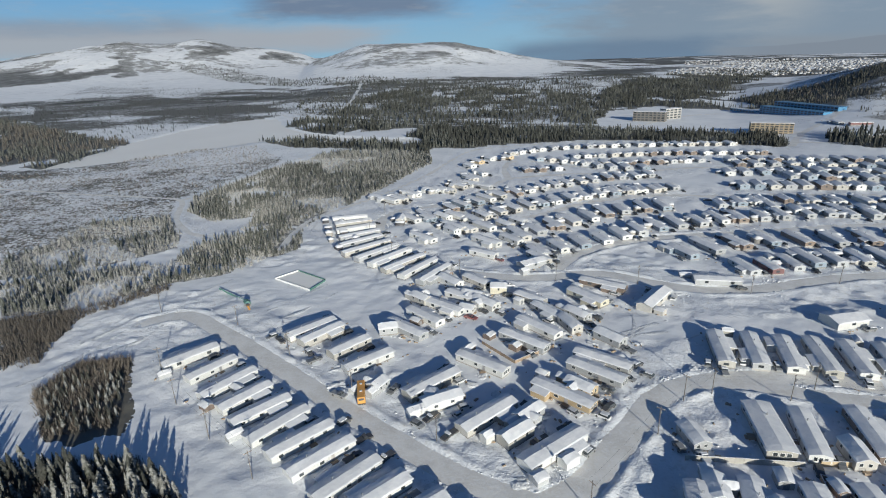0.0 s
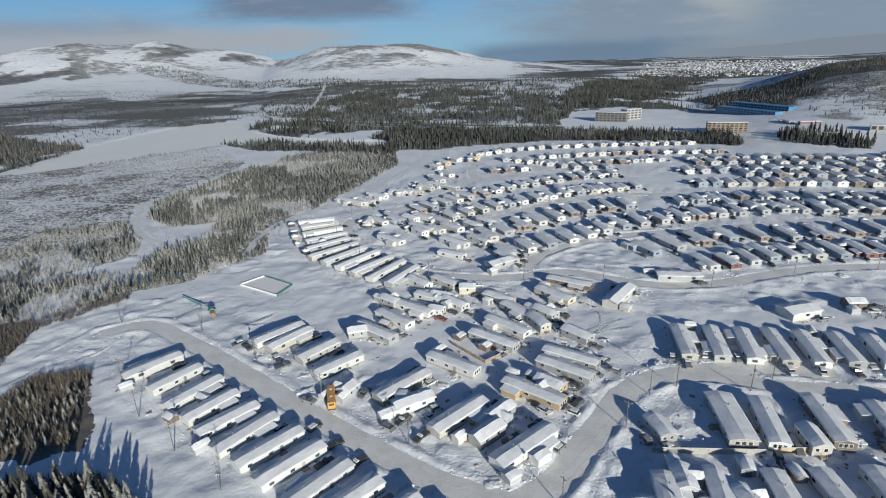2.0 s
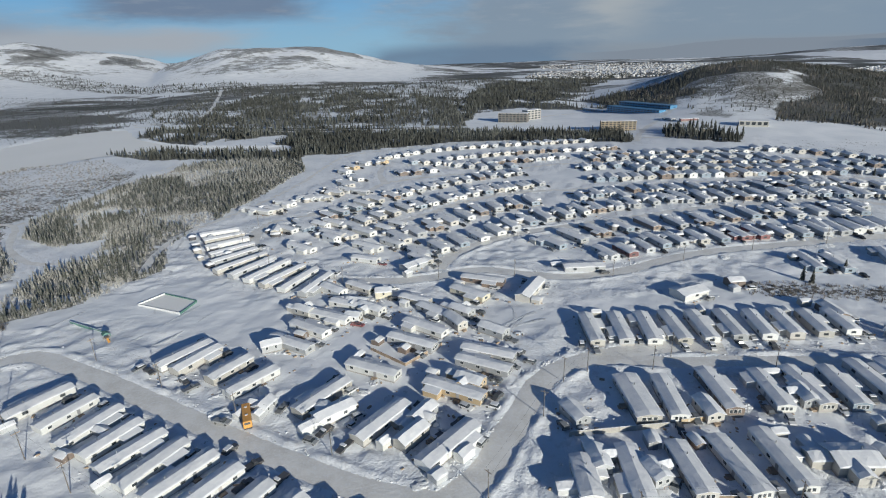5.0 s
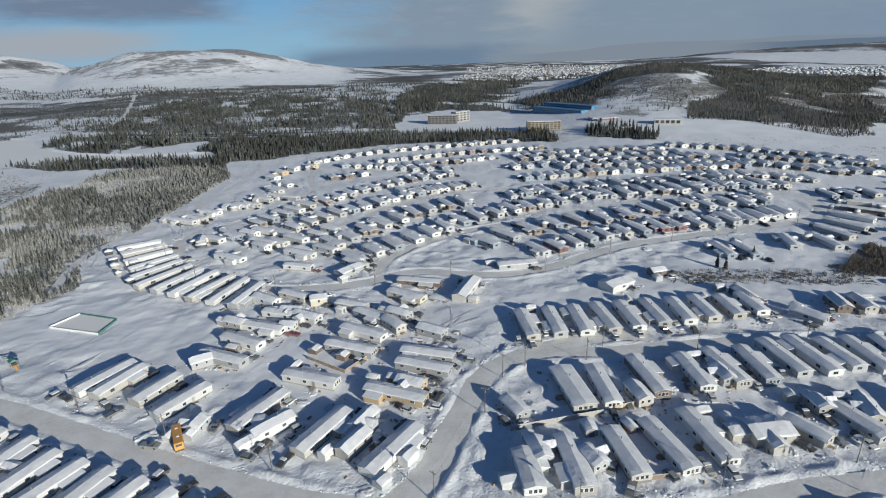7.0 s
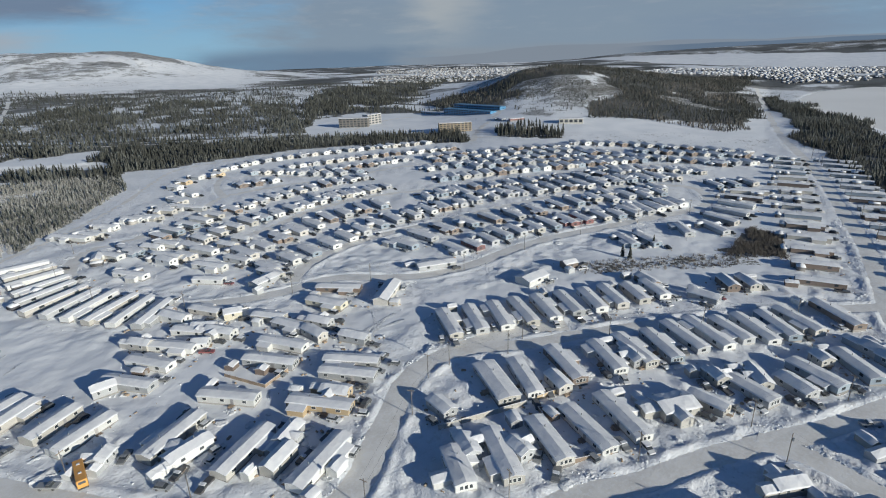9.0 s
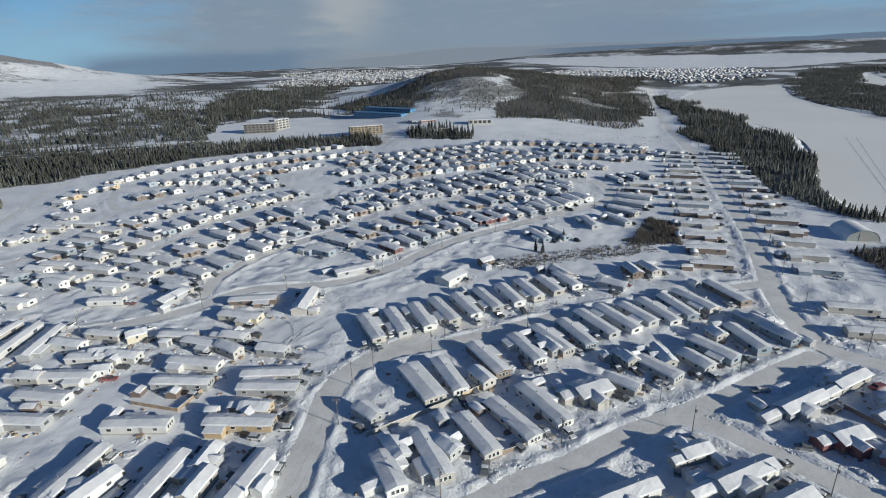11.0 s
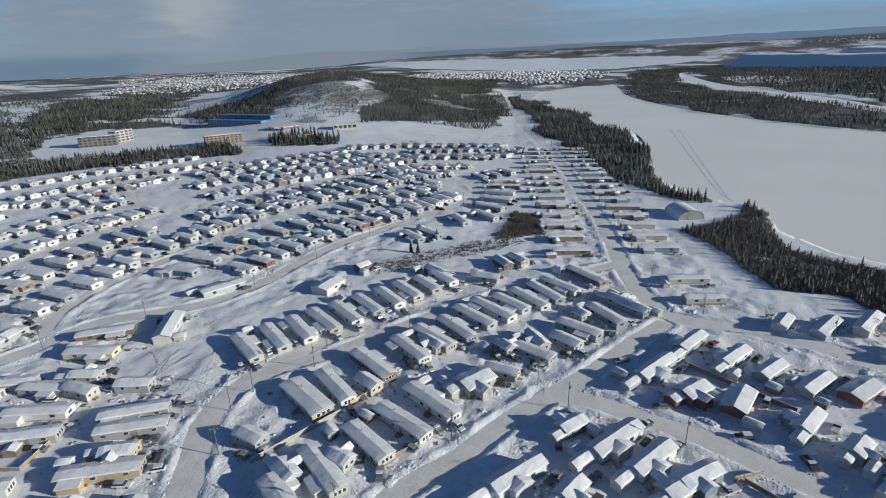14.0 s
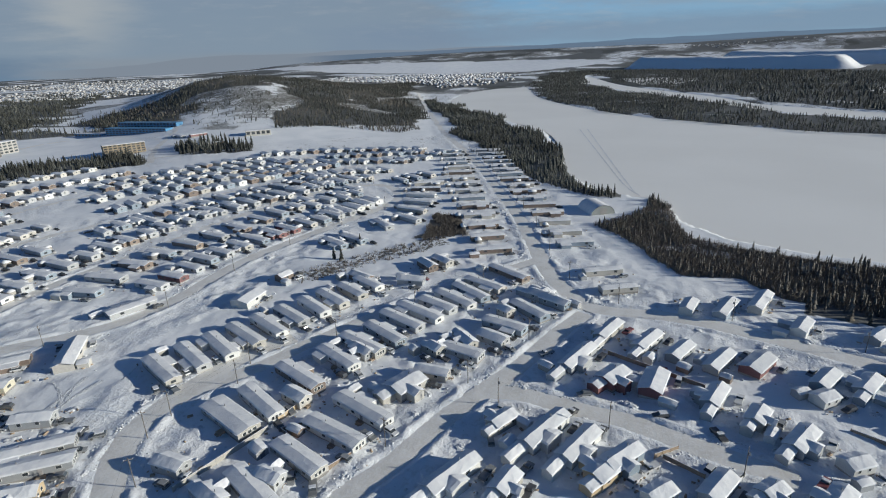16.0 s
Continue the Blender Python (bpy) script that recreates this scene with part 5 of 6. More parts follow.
def playground(x, y, angle):
    h = empty("playground_tower")
    h.matrix_basis = pose(x, y, 0, 0, 0, angle)
    for sx in (-1, 1):
        for sy in (-1, 1):
            part("post", boxes((sx - 0.08, sx + 0.08, sy - 0.08, sy + 0.08, -0.4, 3.0)), METAL, h)
    part("deck", boxes((-1.1, 1.1, -1.1, 1.1, 1.3, 1.45)), TIMBER, h)
    part("roof", gable(-1.3, 1.3, 1.3, 2.9, 3.0, 3.9), GREENBOARD, h)
    part("slide", solid([(1.1, -0.4, 1.4), (1.1, 0.4, 1.4), (3.8, 0.4, 0.2), (3.8, -0.4, 0.2), (1.1, -0.4, 1.3), (1.1, 0.4, 1.3), (3.8, 0.4, 0.1), (3.8, -0.4, 0.1)], [(0, 1, 2, 3), (7, 6, 5, 4), (0, 3, 7, 4), (1, 5, 6, 2), (0, 4, 5, 1), (3, 2, 6, 7)]), ORANGE, h)
    return tagged(h, "small playground tower with an orange slide", "playground")


playground(*[(-84, 211)][0], -60)


def school_bus(x, y, angle):
    h = empty("school_bus")
    h.matrix_basis = pose(x, y, 0.05, 0, 0, angle)
    part("body", boxes((-5.6, 3.9, -1.22, 1.22, 0.65, 2.95), bevel=0.14), ORANGE, h)
    part("hood", boxes((3.85, 5.5, -1.05, 1.05, 0.65, 1.75), bevel=0.15), ORANGE, h)
    part("roof_hatch", boxes((-2.6, -1.9, -0.4, 0.4, 2.95, 3.08), bevel=0.03), TRIM, h)
    part("roof_hatch", boxes((1.4, 2.1, -0.4, 0.4, 2.95, 3.08), bevel=0.03), TRIM, h)
    part("windscreen", boxes((3.88, 3.95, -1.05, 1.05, 1.85, 2.7)), GLASS, h)
    part("rear_window", boxes((-5.66, -5.58, -0.8, 0.8, 1.9, 2.6)), GLASS, h)
    for s in (-1, 1):
        for k in range(9):
            part("side_window", boxes((-5.2 + k * 0.98, -4.42 + k * 0.98, min(s * 1.21, s * 1.25), max(s * 1.21, s * 1.25), 1.75, 2.4)), GLASS, h)
        part("rub_rail", boxes((-5.5, 3.8, min(s * 1.22, s * 1.27), max(s * 1.22, s * 1.27), 1.25, 1.36)), RUBBER, h)
        part("headlight", boxes((5.48, 5.56, s * 0.75 - 0.14, s * 0.75 + 0.14, 0.95, 1.2)), TRIM, h)
    part("bumper", boxes((5.5, 5.75, -1.15, 1.15, 0.45, 0.75)), RUBBER, h)
    part("bumper", boxes((-5.85, -5.6, -1.15, 1.15, 0.45, 0.75)), RUBBER, h)
    for wx in (-3.4, 4.5):
        for s in (-1, 1):
            bm = bmesh.new()
            bmesh.ops.create_cone(bm, cap_ends=True, segments=14, radius1=0.5, radius2=0.5, depth=0.32, matrix=Matrix.Translation((wx, s * 1.08, 0.5)) @ Matrix.Rotation(radians(90), 4, "X"))
            part("wheel", bm, RUBBER, h)
    return tagged(h, "orange-yellow school bus parked beside the snowy street", "bus")


school_bus(*[(-27, 145)][0], 98)
place(stock(car, 3, True, False), *[(-34, 145)][0], -30)


def block(name, label, a, b, deep, tall, storeys, columns, mat, snowy=True):
    """A block of flats with a window in every bay of every storey."""
    a, b = Vector(a), Vector(b)
    run = (b - a).length
    h = empty(name)
    h.matrix_basis = pose(a.x, a.y, land(np.array([a.x]), np.array([a.y]))[0], 0, 0, math.degrees(math.atan2(b.y - a.y, b.x - a.x)))
    part("wall", boxes((0, run, 0, deep, -3, tall)), mat, h)
    part("roof", boxes((-0.4, run + 0.4, -0.4, deep + 0.4, tall + 0.004, tall + 0.5), bevel=0.1), SNOW if snowy else mat, h)
    w = run / columns
    shared = None
    for i in range(storeys):
        for k in range(columns):
            z0 = (i + 0.28) * tall / storeys
            if shared is None:
                shared = part("window", boxes((-w * 0.33, w * 0.33, -0.08, -0.01, 0, tall / storeys * 0.58)), GLASS, h)
                ob = shared
            else:
                ob = new("window", shared.data)
                ob.parent = h
            ob.matrix_basis = pose((k + 0.5) * w, 0, z0)
    return tagged(h, label, "apartment building")


block("apartment_building", "unfinished apartment block wrapped in blue sheeting", (458, 793), (482, 694), 14, 10.5, 4, 18, BLUEWRAP, False)
block("apartment_building", "long unfinished apartment block in blue wrap", (482, 800), (506, 703), 14, 13.5, 4, 18, BLUEWRAP, False)
block("apartment_building", "low blue-wrapped building under snow", (450, 858), (459, 806), 10, 5.0, 1, 8, BLUEWRAP)
block("apartment_building", "wood-framed apartment block with open window holes", (351, 620), (390, 604), 13, 13.0, 5, 9, RAWWOOD)
block("apartment_building", "grey-brown apartment block with dark window openings", (273, 780), (309, 757), 14, 13, 4, 8, BAREWALL)
block("apartment_building", "pale concrete wing beside the apartment block", (320, 782), (346, 792), 12, 14.0, 4, 4, SKIRT)
block("warehouse", "flat grey warehouse at the edge of a snowfield", *[(484, 543), (507, 524)], 14, 6, 1, 5, SIDING["beige"])


def dome(x, y, angle, rad, deep):
    """A round-roofed storage hall with snow on its back."""
    h = empty("storage_dome")
    h.matrix_basis = pose(x, y, 0, 0, 0, angle)
    n = 14
    arc = [(rad * math.cos(math.pi * k / n), 0.72 * rad * math.sin(math.pi * k / n)) for k in range(n + 1)]
    bm = bmesh.new()
    rows = [[bm.verts.new((u, d, z + (0.25 if 2 < k < n - 2 else 0.0))) for k, (u, z) in enumerate(arc)] for d in (0, deep * 0.5, deep)]
    for r0, r1 in zip(rows[:-1], rows[1:]):
        for k in range(n):
            bm.faces.new((r0[k], r0[k + 1], r1[k + 1], r1[k]))
    bmesh.ops.recalc_face_normals(bm, faces=bm.faces)
    part("shell", bm, SNOW, h, "curved roof plastered with snow", True)
    for d in (0.15, deep - 0.15):
        bm = bmesh.new()
        bm.faces.new([bm.verts.new((u * 0.99, d, z * 0.99)) for u, z in arc])
        part("end_wall", bm, DOMECLOTH, h)
    part("door", boxes((-2.2, 2.2, 0.0, 0.10, 0, 4.2)), SKIRT, h)
    return tagged(h, "round-roofed grey storage hall half buried in snow", "hall")


dome(337, 71, -50, 8.0, 20)


def heap(name, a, b, deep, tall, seed):
    """A flat-topped spoil heap under snow with gullied sides."""
    a, b = np.array(a, float), np.array(b, float)
    run = np.linalg.norm(b - a)
    d = (b - a) / run
    side = np.array([-d[1], d[0]])
    if side @ a < 0:
        side = -side
    nu, nv = 60, 16
    verts, faces = [], []
    for i in range(nu + 1):
        for j in range(nv + 1):
            u, v = i / nu, j / nv
            q = a + d * run * u + side * deep * v
            rise = float(ease(u, 0, 0.09) * ease(1 - u, 0, 0.09) * ease(v, 0, 0.22) * ease(1 - v, 0, 0.22))
            wob = float(fractal(np.array([q[0]]), np.array([q[1]]), 90, 4, seed)[0]) - 0.5
            gully = float(value_noise(np.array([u * 60.0]), np.array([v * 2.0]), 1.0, seed)[0]) - 0.5
            z = tall * rise * (1 + 0.25 * wob) + tall * 0.12 * gully * rise * (1 - float(ease(v, 0.15, 0.3)))
            verts.append((q[0], q[1], land(np.array([q[0]]), np.array([q[1]]))[0] - 1.0 + z))
    for i in range(nu):
        for j in range(nv):
            k = i * (nv + 1) + j
            faces.append((k, k + nv + 1, k + nv + 2, k + 1))
    me = bpy.data.meshes.new(name)
    me.from_pydata(verts, [], faces)
    me.materials.append(SNOW)
    bm = bmesh.new()
    bm.from_mesh(me)
    bmesh.ops.recalc_face_normals(bm, faces=bm.faces)
    bm.to_mesh(me)
    bm.free()
    me.polygons.foreach_set("use_smooth", np.ones(len(me.polygons), bool))
    return tagged(new(name, me), "long flat-topped spoil mound covered in snow", "spoil mound")


heap("spoil_mound", *[(2561, 517), (2353, -309)], 260, 46, 3)
heap("spoil_mound", *[(3131, 211), (2694, -679)], 300, 52, 5)


def far_houses(outline, spacing, seed):
    """Distant streets: little gabled houses, too many and small to count."""
    x, y = scatter(outline, spacing, seed)
    g = np.random.default_rng(seed)
    tv = np.array([(sx * 5.5, sy * 3.8, z) for sx in (-1, 1) for sy, z in ((-1, -1), (1, -1), (1, 3.2), (0, 5.2 / 1), (-1, 3.2))], float)
    tv[[3, 8], 1] = 0
    walls = [(0, 1, 2), (0, 2, 3), (0, 3, 4), (5, 7, 6), (5, 8, 7), (5, 9, 8), (1, 6, 7), (1, 7, 2), (0, 4, 9), (0, 9, 5)]
    roofs = [(2, 7, 8), (2, 8, 3), (4, 3, 8), (4, 8, 9)]
    tf = np.array(walls + roofs)
    n = len(x)
    a = np.radians(g.choice([-20, 70], n) + g.normal(0, 6, n))
    s = g.uniform(0.6, 1.0, n)[:, None]
    P = np.stack([x[:, None] + s * (tv[:, 0] * np.cos(a)[:, None] - tv[:, 1] * np.sin(a)[:, None]), y[:, None] + s * (tv[:, 0] * np.sin(a)[:, None] + tv[:, 1] * np.cos(a)[:, None]), land(x, y)[:, None] + s * tv[:, 2]], -1)
    me = quick_mesh("far_town", P.reshape(-1, 3), (tf[None] + (np.arange(n) * len(tv))[:, None, None]).reshape(-1, 3))
    me.materials.append(FARWALL)
    me.materials.append(SNOW)
    me.polygons.foreach_set("material_index", np.tile(np.array([0] * len(walls) + [1] * len(roofs), np.int32), n))
    tagged(new("far_town", me), "distant snowy streets of small gabled houses", "town", kind="stuff")


def outbuildings(seed):
    """Sheds and garages behind the farther homes, and the cars beside them: too many and small to count."""
    g = np.random.default_rng(seed)
    sheds, cars = [], []
    for hx, hy, angle, length, wide in HOMES:
        if math.hypot(hx, hy) < 290:
            continue
        a = radians(angle)
        for k in range(2):
            back = g.random() < 0.55
            u = -length * 0.5 - g.uniform(1.5, 5.0) if back else g.uniform(-0.4, 0.3) * length
            v = g.uniform(-1, 1) * wide if back else g.choice([-1, 1]) * (wide + g.uniform(1.6, 2.6))
            p = Vector((hx + math.cos(a) * u - math.sin(a) * v, hy + math.sin(a) * u + math.cos(a) * v))
            if street_gap(np.array([p.x]), np.array([p.y]))[0] > 2.5 and free(p, 1.5):
                sheds.append((p.x, p.y, a + g.choice([0, math.pi / 2]), g.uniform(1.6, 3.2), g.uniform(1.2, 2.0), g.uniform(0.75, 1.1)))
        for k in range(2):
            u, v = length * 0.5 + g.uniform(-3, 4.5), g.choice([-1, 1]) * (wide + g.uniform(0.5, 2.5))
            p = Vector((hx + math.cos(a) * u - math.sin(a) * v, hy + math.sin(a) * u + math.cos(a) * v))
            if g.random() < 0.7 and free(p, 1.3):
                cars.append((p.x, p.y, a, 1.0, 1.0, 1.0))
    tv = np.array([(sx, sy, z) for sx in (-1, 1) for sy, z in ((-1, -0.5), (1, -0.5), (1, 2.3), (0, 3.0), (-1, 2.3))], float)
    lid = np.array([(sx * 1.08, sy * 1.12, z) for sx in (-1, 1) for sy, z in ((-1, 2.15), (-1, 2.36), (0, 3.16), (1, 2.36), (1, 2.15))], float)
    wall = [(0, 1, 2), (0, 2, 3), (0, 3, 4), (5, 7, 6), (5, 8, 7), (5, 9, 8), (1, 6, 7), (1, 7, 2), (0, 4, 9), (0, 9, 5)]
    roof = [(10 + a, 10 + b, 10 + c) for a, b, c in ((0, 1, 2), (0, 2, 3), (0, 3, 4), (5, 7, 6), (5, 8, 7), (5, 9, 8), (1, 6, 7), (1, 7, 2), (2, 7, 8), (2, 8, 3), (3, 8, 9), (3, 9, 4), (0, 5, 6), (0, 6, 1))]
    auto = np.array([(x, y, z) for x0, x1, wd, z0, z1, t in ((-2.2, 2.2, 0.9, 0.3, 1.0, 1.0), (-1.9, 0.9, 0.85, 1.0, 1.6, 0.8)) for z, k in ((z0, 1.0), (z1, t)) for x in (x0 * k, x1 * k) for y in (-wd * k, wd * k)], float)
    hull = [(o + a, o + b, o + c) for o in (0, 8) for a, b, c in ((0, 1, 5), (0, 5, 4), (2, 6, 7), (2, 7, 3), (0, 4, 6), (0, 6, 2), (1, 3, 7), (1, 7, 5), (4, 5, 7), (4, 7, 6))]
    for name, rows, verts, tris, slots, mats, label, category in (
        ("far_sheds", sheds, np.concatenate([tv, lid]), wall + roof, [0] * len(wall) + [1] * len(roof), (FARWALL, SNOW), "small snow-capped sheds and garages behind the homes", "sheds"),
        ("far_cars", cars, auto, hull, [0] * 10 + [1] * 10, (FARCAR, GLASS), "dark and pale cars parked beside the farther homes", "cars"),
    ):
        q = np.array(rows)
        c, s_ = np.cos(q[:, 2])[:, None], np.sin(q[:, 2])[:, None]
        X, Y = verts[:, 0] * q[:, 3:4], verts[:, 1] * q[:, 4:5]
        P = np.stack([q[:, :1] + X * c - Y * s_, q[:, 1:2] + X * s_ + Y * c, land(q[:, 0], q[:, 1])[:, None] + verts[:, 2] * q[:, 5:6]], -1)
        me = quick_mesh(name, P.reshape(-1, 3), (np.array(tris)[None] + (np.arange(len(q)) * len(verts))[:, None, None]).reshape(-1, 3))
        for mat in mats:
            me.materials.append(mat)
        me.polygons.foreach_set("material_index", np.tile(np.array(slots, np.int32), len(q)))
        tagged(new(name, me), label, category, kind="stuff")


fm, ft = material("far_car_paint")
finish(ft, ft.mix(ft.math("GREATER_THAN", ft.island, 0.65), (0.025, 0.025, 0.03), (0.42, 0.42, 0.43)), 0.35)
FARCAR = fm
fm, ft = material("far_house_walls")
finish(ft, ft.mix(ft.island, (0.06, 0.06, 0.07), (0.40, 0.38, 0.35)), 0.7)
FARWALL = fm
outbuildings(75)
far_houses([(1750, 1600), (2100, 1700), (2300, 1400), (2350, 1000), (2028, 795), (1642, 683), (1440, 790), (1620, 956)], 20, 71)
far_houses([(3999, 184), (4263, 476), (4436, -187), (4227, -467), (4051, -176)], 40, 74)
far_houses([(1289, 2970), (1508, 2475), (1373, 1811), (1995, 2238), (2078, 2722), (1883, 3340), (1555, 3559)], 28, 72)
far_houses([(660, 1635), (1289, 1629), (1771, 2250), (1748, 2820), (976, 2365)], 30, 73)
for h in [(466, 608, -10, 35), (435, 541, -3, 31), (456, 632, -100, 29)]:
    home(h[0], h[1], h[2], 22, 3.0, ["red", "brown", "grey"], mobile_home)


# ---- brush, stunted and single trees ----
def shrubs(outline, spacing, tall, seed, label, mat=TWIG):
    """Bare brush: sprays of thin twigs."""
    x, y = scatter(outline, spacing, seed)
    g = np.random.default_rng(seed)
    n, m = len(x), 14
    if n == 0:
        return
    a, lean = g.uniform(0, 6.28, (n, m)), g.uniform(0.1, 0.75, (n, m))
    h = tall * g.uniform(0.5, 1.2, (n, m))
    wd = 0.10 + 0.05 * g.random((n, m))
    bx, by = x[:, None] + g.normal(0, 0.45, (n, m)), y[:, None] + g.normal(0, 0.45, (n, m))
    z = np.broadcast_to(land(x, y)[:, None], (n, m))
    p0 = np.stack([bx - wd * np.sin(a), by + wd * np.cos(a), z - 0.5], -1)
    p1 = np.stack([bx + wd * np.sin(a), by - wd * np.cos(a), z - 0.5], -1)
    p2 = np.stack([bx + np.cos(a) * lean * h, by + np.sin(a) * lean * h, z + h], -1)
    me = quick_mesh("brush", np.stack([p0, p1, p2], 2).reshape(-1, 3), np.arange(n * m * 3).reshape(-1, 3))
    me.materials.append(mat)
    tagged(new("brush", me), label, "brush", kind="stuff")


shrubs([(-188, 208), (-159, 216), (-130, 239), (-128, 233), (-153, 209), (-150, 190), (-144, 169), (-154, 163)], 1.6, 2.6, 41, "thicket of bare brown brush at the slope's foot")
shrubs(WOODS["belt"][0], 2.9, 2.6, 61, "frosted brush between the spruces", FROSTTWIG)
shrubs(WOODS["bog_edge"][0], 2.7, 2.2, 62, "frosted brush between the spruces", FROSTTWIG)
shrubs([(246, 152), (267, 131), (297, 151), (300, 172)], 1.5, 2.4, 42, "patch of bare brown brush between the homes")
shrubs([(172, 173), (220, 149), (248, 135), (255, 149), (223, 166), (180, 184)], 3.0, 1.6, 43, "scattered bare brush along a snowy hollow")
shrubs([(-134, 152), (-128, 168), (-113, 173), (-109, 163), (-120, 158), (-127, 143)], 1.5, 2.8, 44, "thicket of bare brown brush beside spruces")
shrubs([(-133, 150), (-128, 168), (-114, 173), (-103, 150), (-95, 131), (-114, 127)], 1.15, 1.7, 48, "brown brush between small spruces")
shrubs([(-120, 118), (-98, 119), (-81, 117), (-66, 105), (-57, 86), (-81, 81), (-104, 82), (-135, 118)], 1.3, 1.9, 49, "brown brush under frosted spruces")
shrubs(WOODS["point"][0], 1.7, 2.4, 45, "bare brush under the riverside spruces")
shrubs([(-385, 470), (-202, 413), (-162, 561), (-226, 672), (-303, 659), (-375, 548), (-424, 522)], 4.6, 1.0, 46, "low bog brush sticking out of the snow")
shrubs([(-368, 448), (-204, 400), (-186, 360), (-236, 353), (-236, 312), (-239, 276)], 4.0, 1.0, 47, "low bog brush sticking out of the snow")
wood("stunted", [(-385, 470), (-202, 413), (-162, 561), (-226, 672), (-303, 659), (-375, 548), (-424, 522)], 13.0, 2.8, True, 1, 91)
wood("stunted", [(-709, 900), (-411, 749), (-388, 855), (-298, 998), (-176, 1298), (-230, 1722), (-1000, 2130), (-1242, 1609)], 15.0, 4.0, False, 0, 92)
wood("slope", [(533, 732), (678, 631), (718, 692), (741, 830), (651, 836)], 16.0, 6.0, False, 1, 93)


def spruce_tree(kind):
    """A single spruce: tapered trunk and a crown of ragged drooping boughs."""
    bm = bmesh.new()
    bmesh.ops.create_cone(bm, cap_ends=True, segments=7, radius1=0.14, radius2=0.02, depth=7.6, matrix=Matrix.Translation((0, 0, 3.4)))
    h = part("spruce_tree", bm, BARK)
    g = np.random.default_rng(900 + kind)
    bm = bmesh.new()
    for k in range(120):
        u = (k + g.random()) / 120
        z = 0.5 + 6.9 * u
        rad = (1.55 * (1 - u) ** 0.75 + 0.12) * g.uniform(0.6, 1.15)
        a = k * 2.399 + g.normal(0, 0.3)
        wd = rad * 0.28 + 0.06
        c, s = math.cos(a), math.sin(a)
        root = bm.verts.new((0.03 * c, 0.03 * s, z + 0.22))
        l = bm.verts.new((rad * 0.62 * c - wd * s, rad * 0.62 * s + wd * c, z - 0.10 * rad))
        r = bm.verts.new((rad * 0.62 * c + wd * s, rad * 0.62 * s - wd * c, z - 0.10 * rad))
        tip = bm.verts.new((rad * c, rad * s, z - 0.38 * rad))
        mid = bm.verts.new((rad * 0.55 * c, rad * 0.55 * s, z + 0.16))
        for f in ((root, l, mid), (root, mid, r), (mid, l, tip), (mid, tip, r)):
            bm.faces.new(f)
    part("crown", bm, FROSTED if kind < 3 else NEEDLE, h)
    return tagged(h, "snow-dusted grey-green spruce tree" if kind < 3 else "dark green spruce tree in deep snow", "tree", "spruces by the homes")


wood("near", [(-132, 150), (-127, 166), (-113, 171), (-103, 150), (-95, 131), (-114, 127)], 2.5, 3.2, True, 2, 94)
wood("near", [(-120, 118), (-98, 119), (-81, 117), (-66, 105), (-57, 86), (-81, 81), (-104, 82), (-135, 118)], 2.6, 5.0, True, 2, 95)
for outline, gap, seed, size in (
    ([(-130, 150), (-126, 164), (-114, 170), (-104, 150), (-96, 132), (-113, 128)], 2.6, 51, 0.44),
    ([(-120, 118), (-98, 119), (-81, 117), (-66, 105), (-57, 86), (-81, 81), (-104, 82), (-135, 118)], 3.2, 52, 0.95),
):
    xs, ys = scatter(outline, gap, seed)
    order = np.random.default_rng(seed).permutation(len(xs))[:95]
    for k in order:
        s = size * rng.uniform(0.6, 1.25)
        place(stock(spruce_tree, rng.randrange(6)), float(xs[k]), float(ys[k]), rng.uniform(0, 360), s * 1.15, s * 1.15, s)
for x, y in [(206, 175), (229, 180), (415, 321)]+ [(205, 179), (448, 358), (428, 487)]:
    place(stock(spruce_tree, rng.randrange(3, 6)), x, y, rng.uniform(0, 360), 0.9, 0.9, 0.9)


# ---- poles and cables ----
def utility_pole():
    bm = bmesh.new()
    bmesh.ops.create_cone(bm, cap_ends=True, segments=8, radius1=0.14, radius2=0.09, depth=10.0, matrix=Matrix.Translation((0, 0, 4.4)))
    h = part("utility_pole", bm, BARK)
    part("crossarm", boxes((-0.06, 0.06, -1.1, 1.1, 8.6, 8.75)), TIMBER, h)
    part("insulator", boxes((-0.05, 0.05, -1.05, -0.95, 8.75, 8.95)), TRIM, h)
    part("insulator", boxes((-0.05, 0.05, 0.95, 1.05, 8.75, 8.95)), TRIM, h)
    bm = bmesh.new()
    bmesh.ops.create_cone(bm, cap_ends=True, segments=8, radius1=0.25, radius2=0.25, depth=0.8, matrix=Matrix.Translation((0.35, 0, 7.6)))
    part("transformer", bm, METAL, h)
    return tagged(h, "wooden utility pole with a crossarm beside the street", "utility pole", "utility poles along the streets")


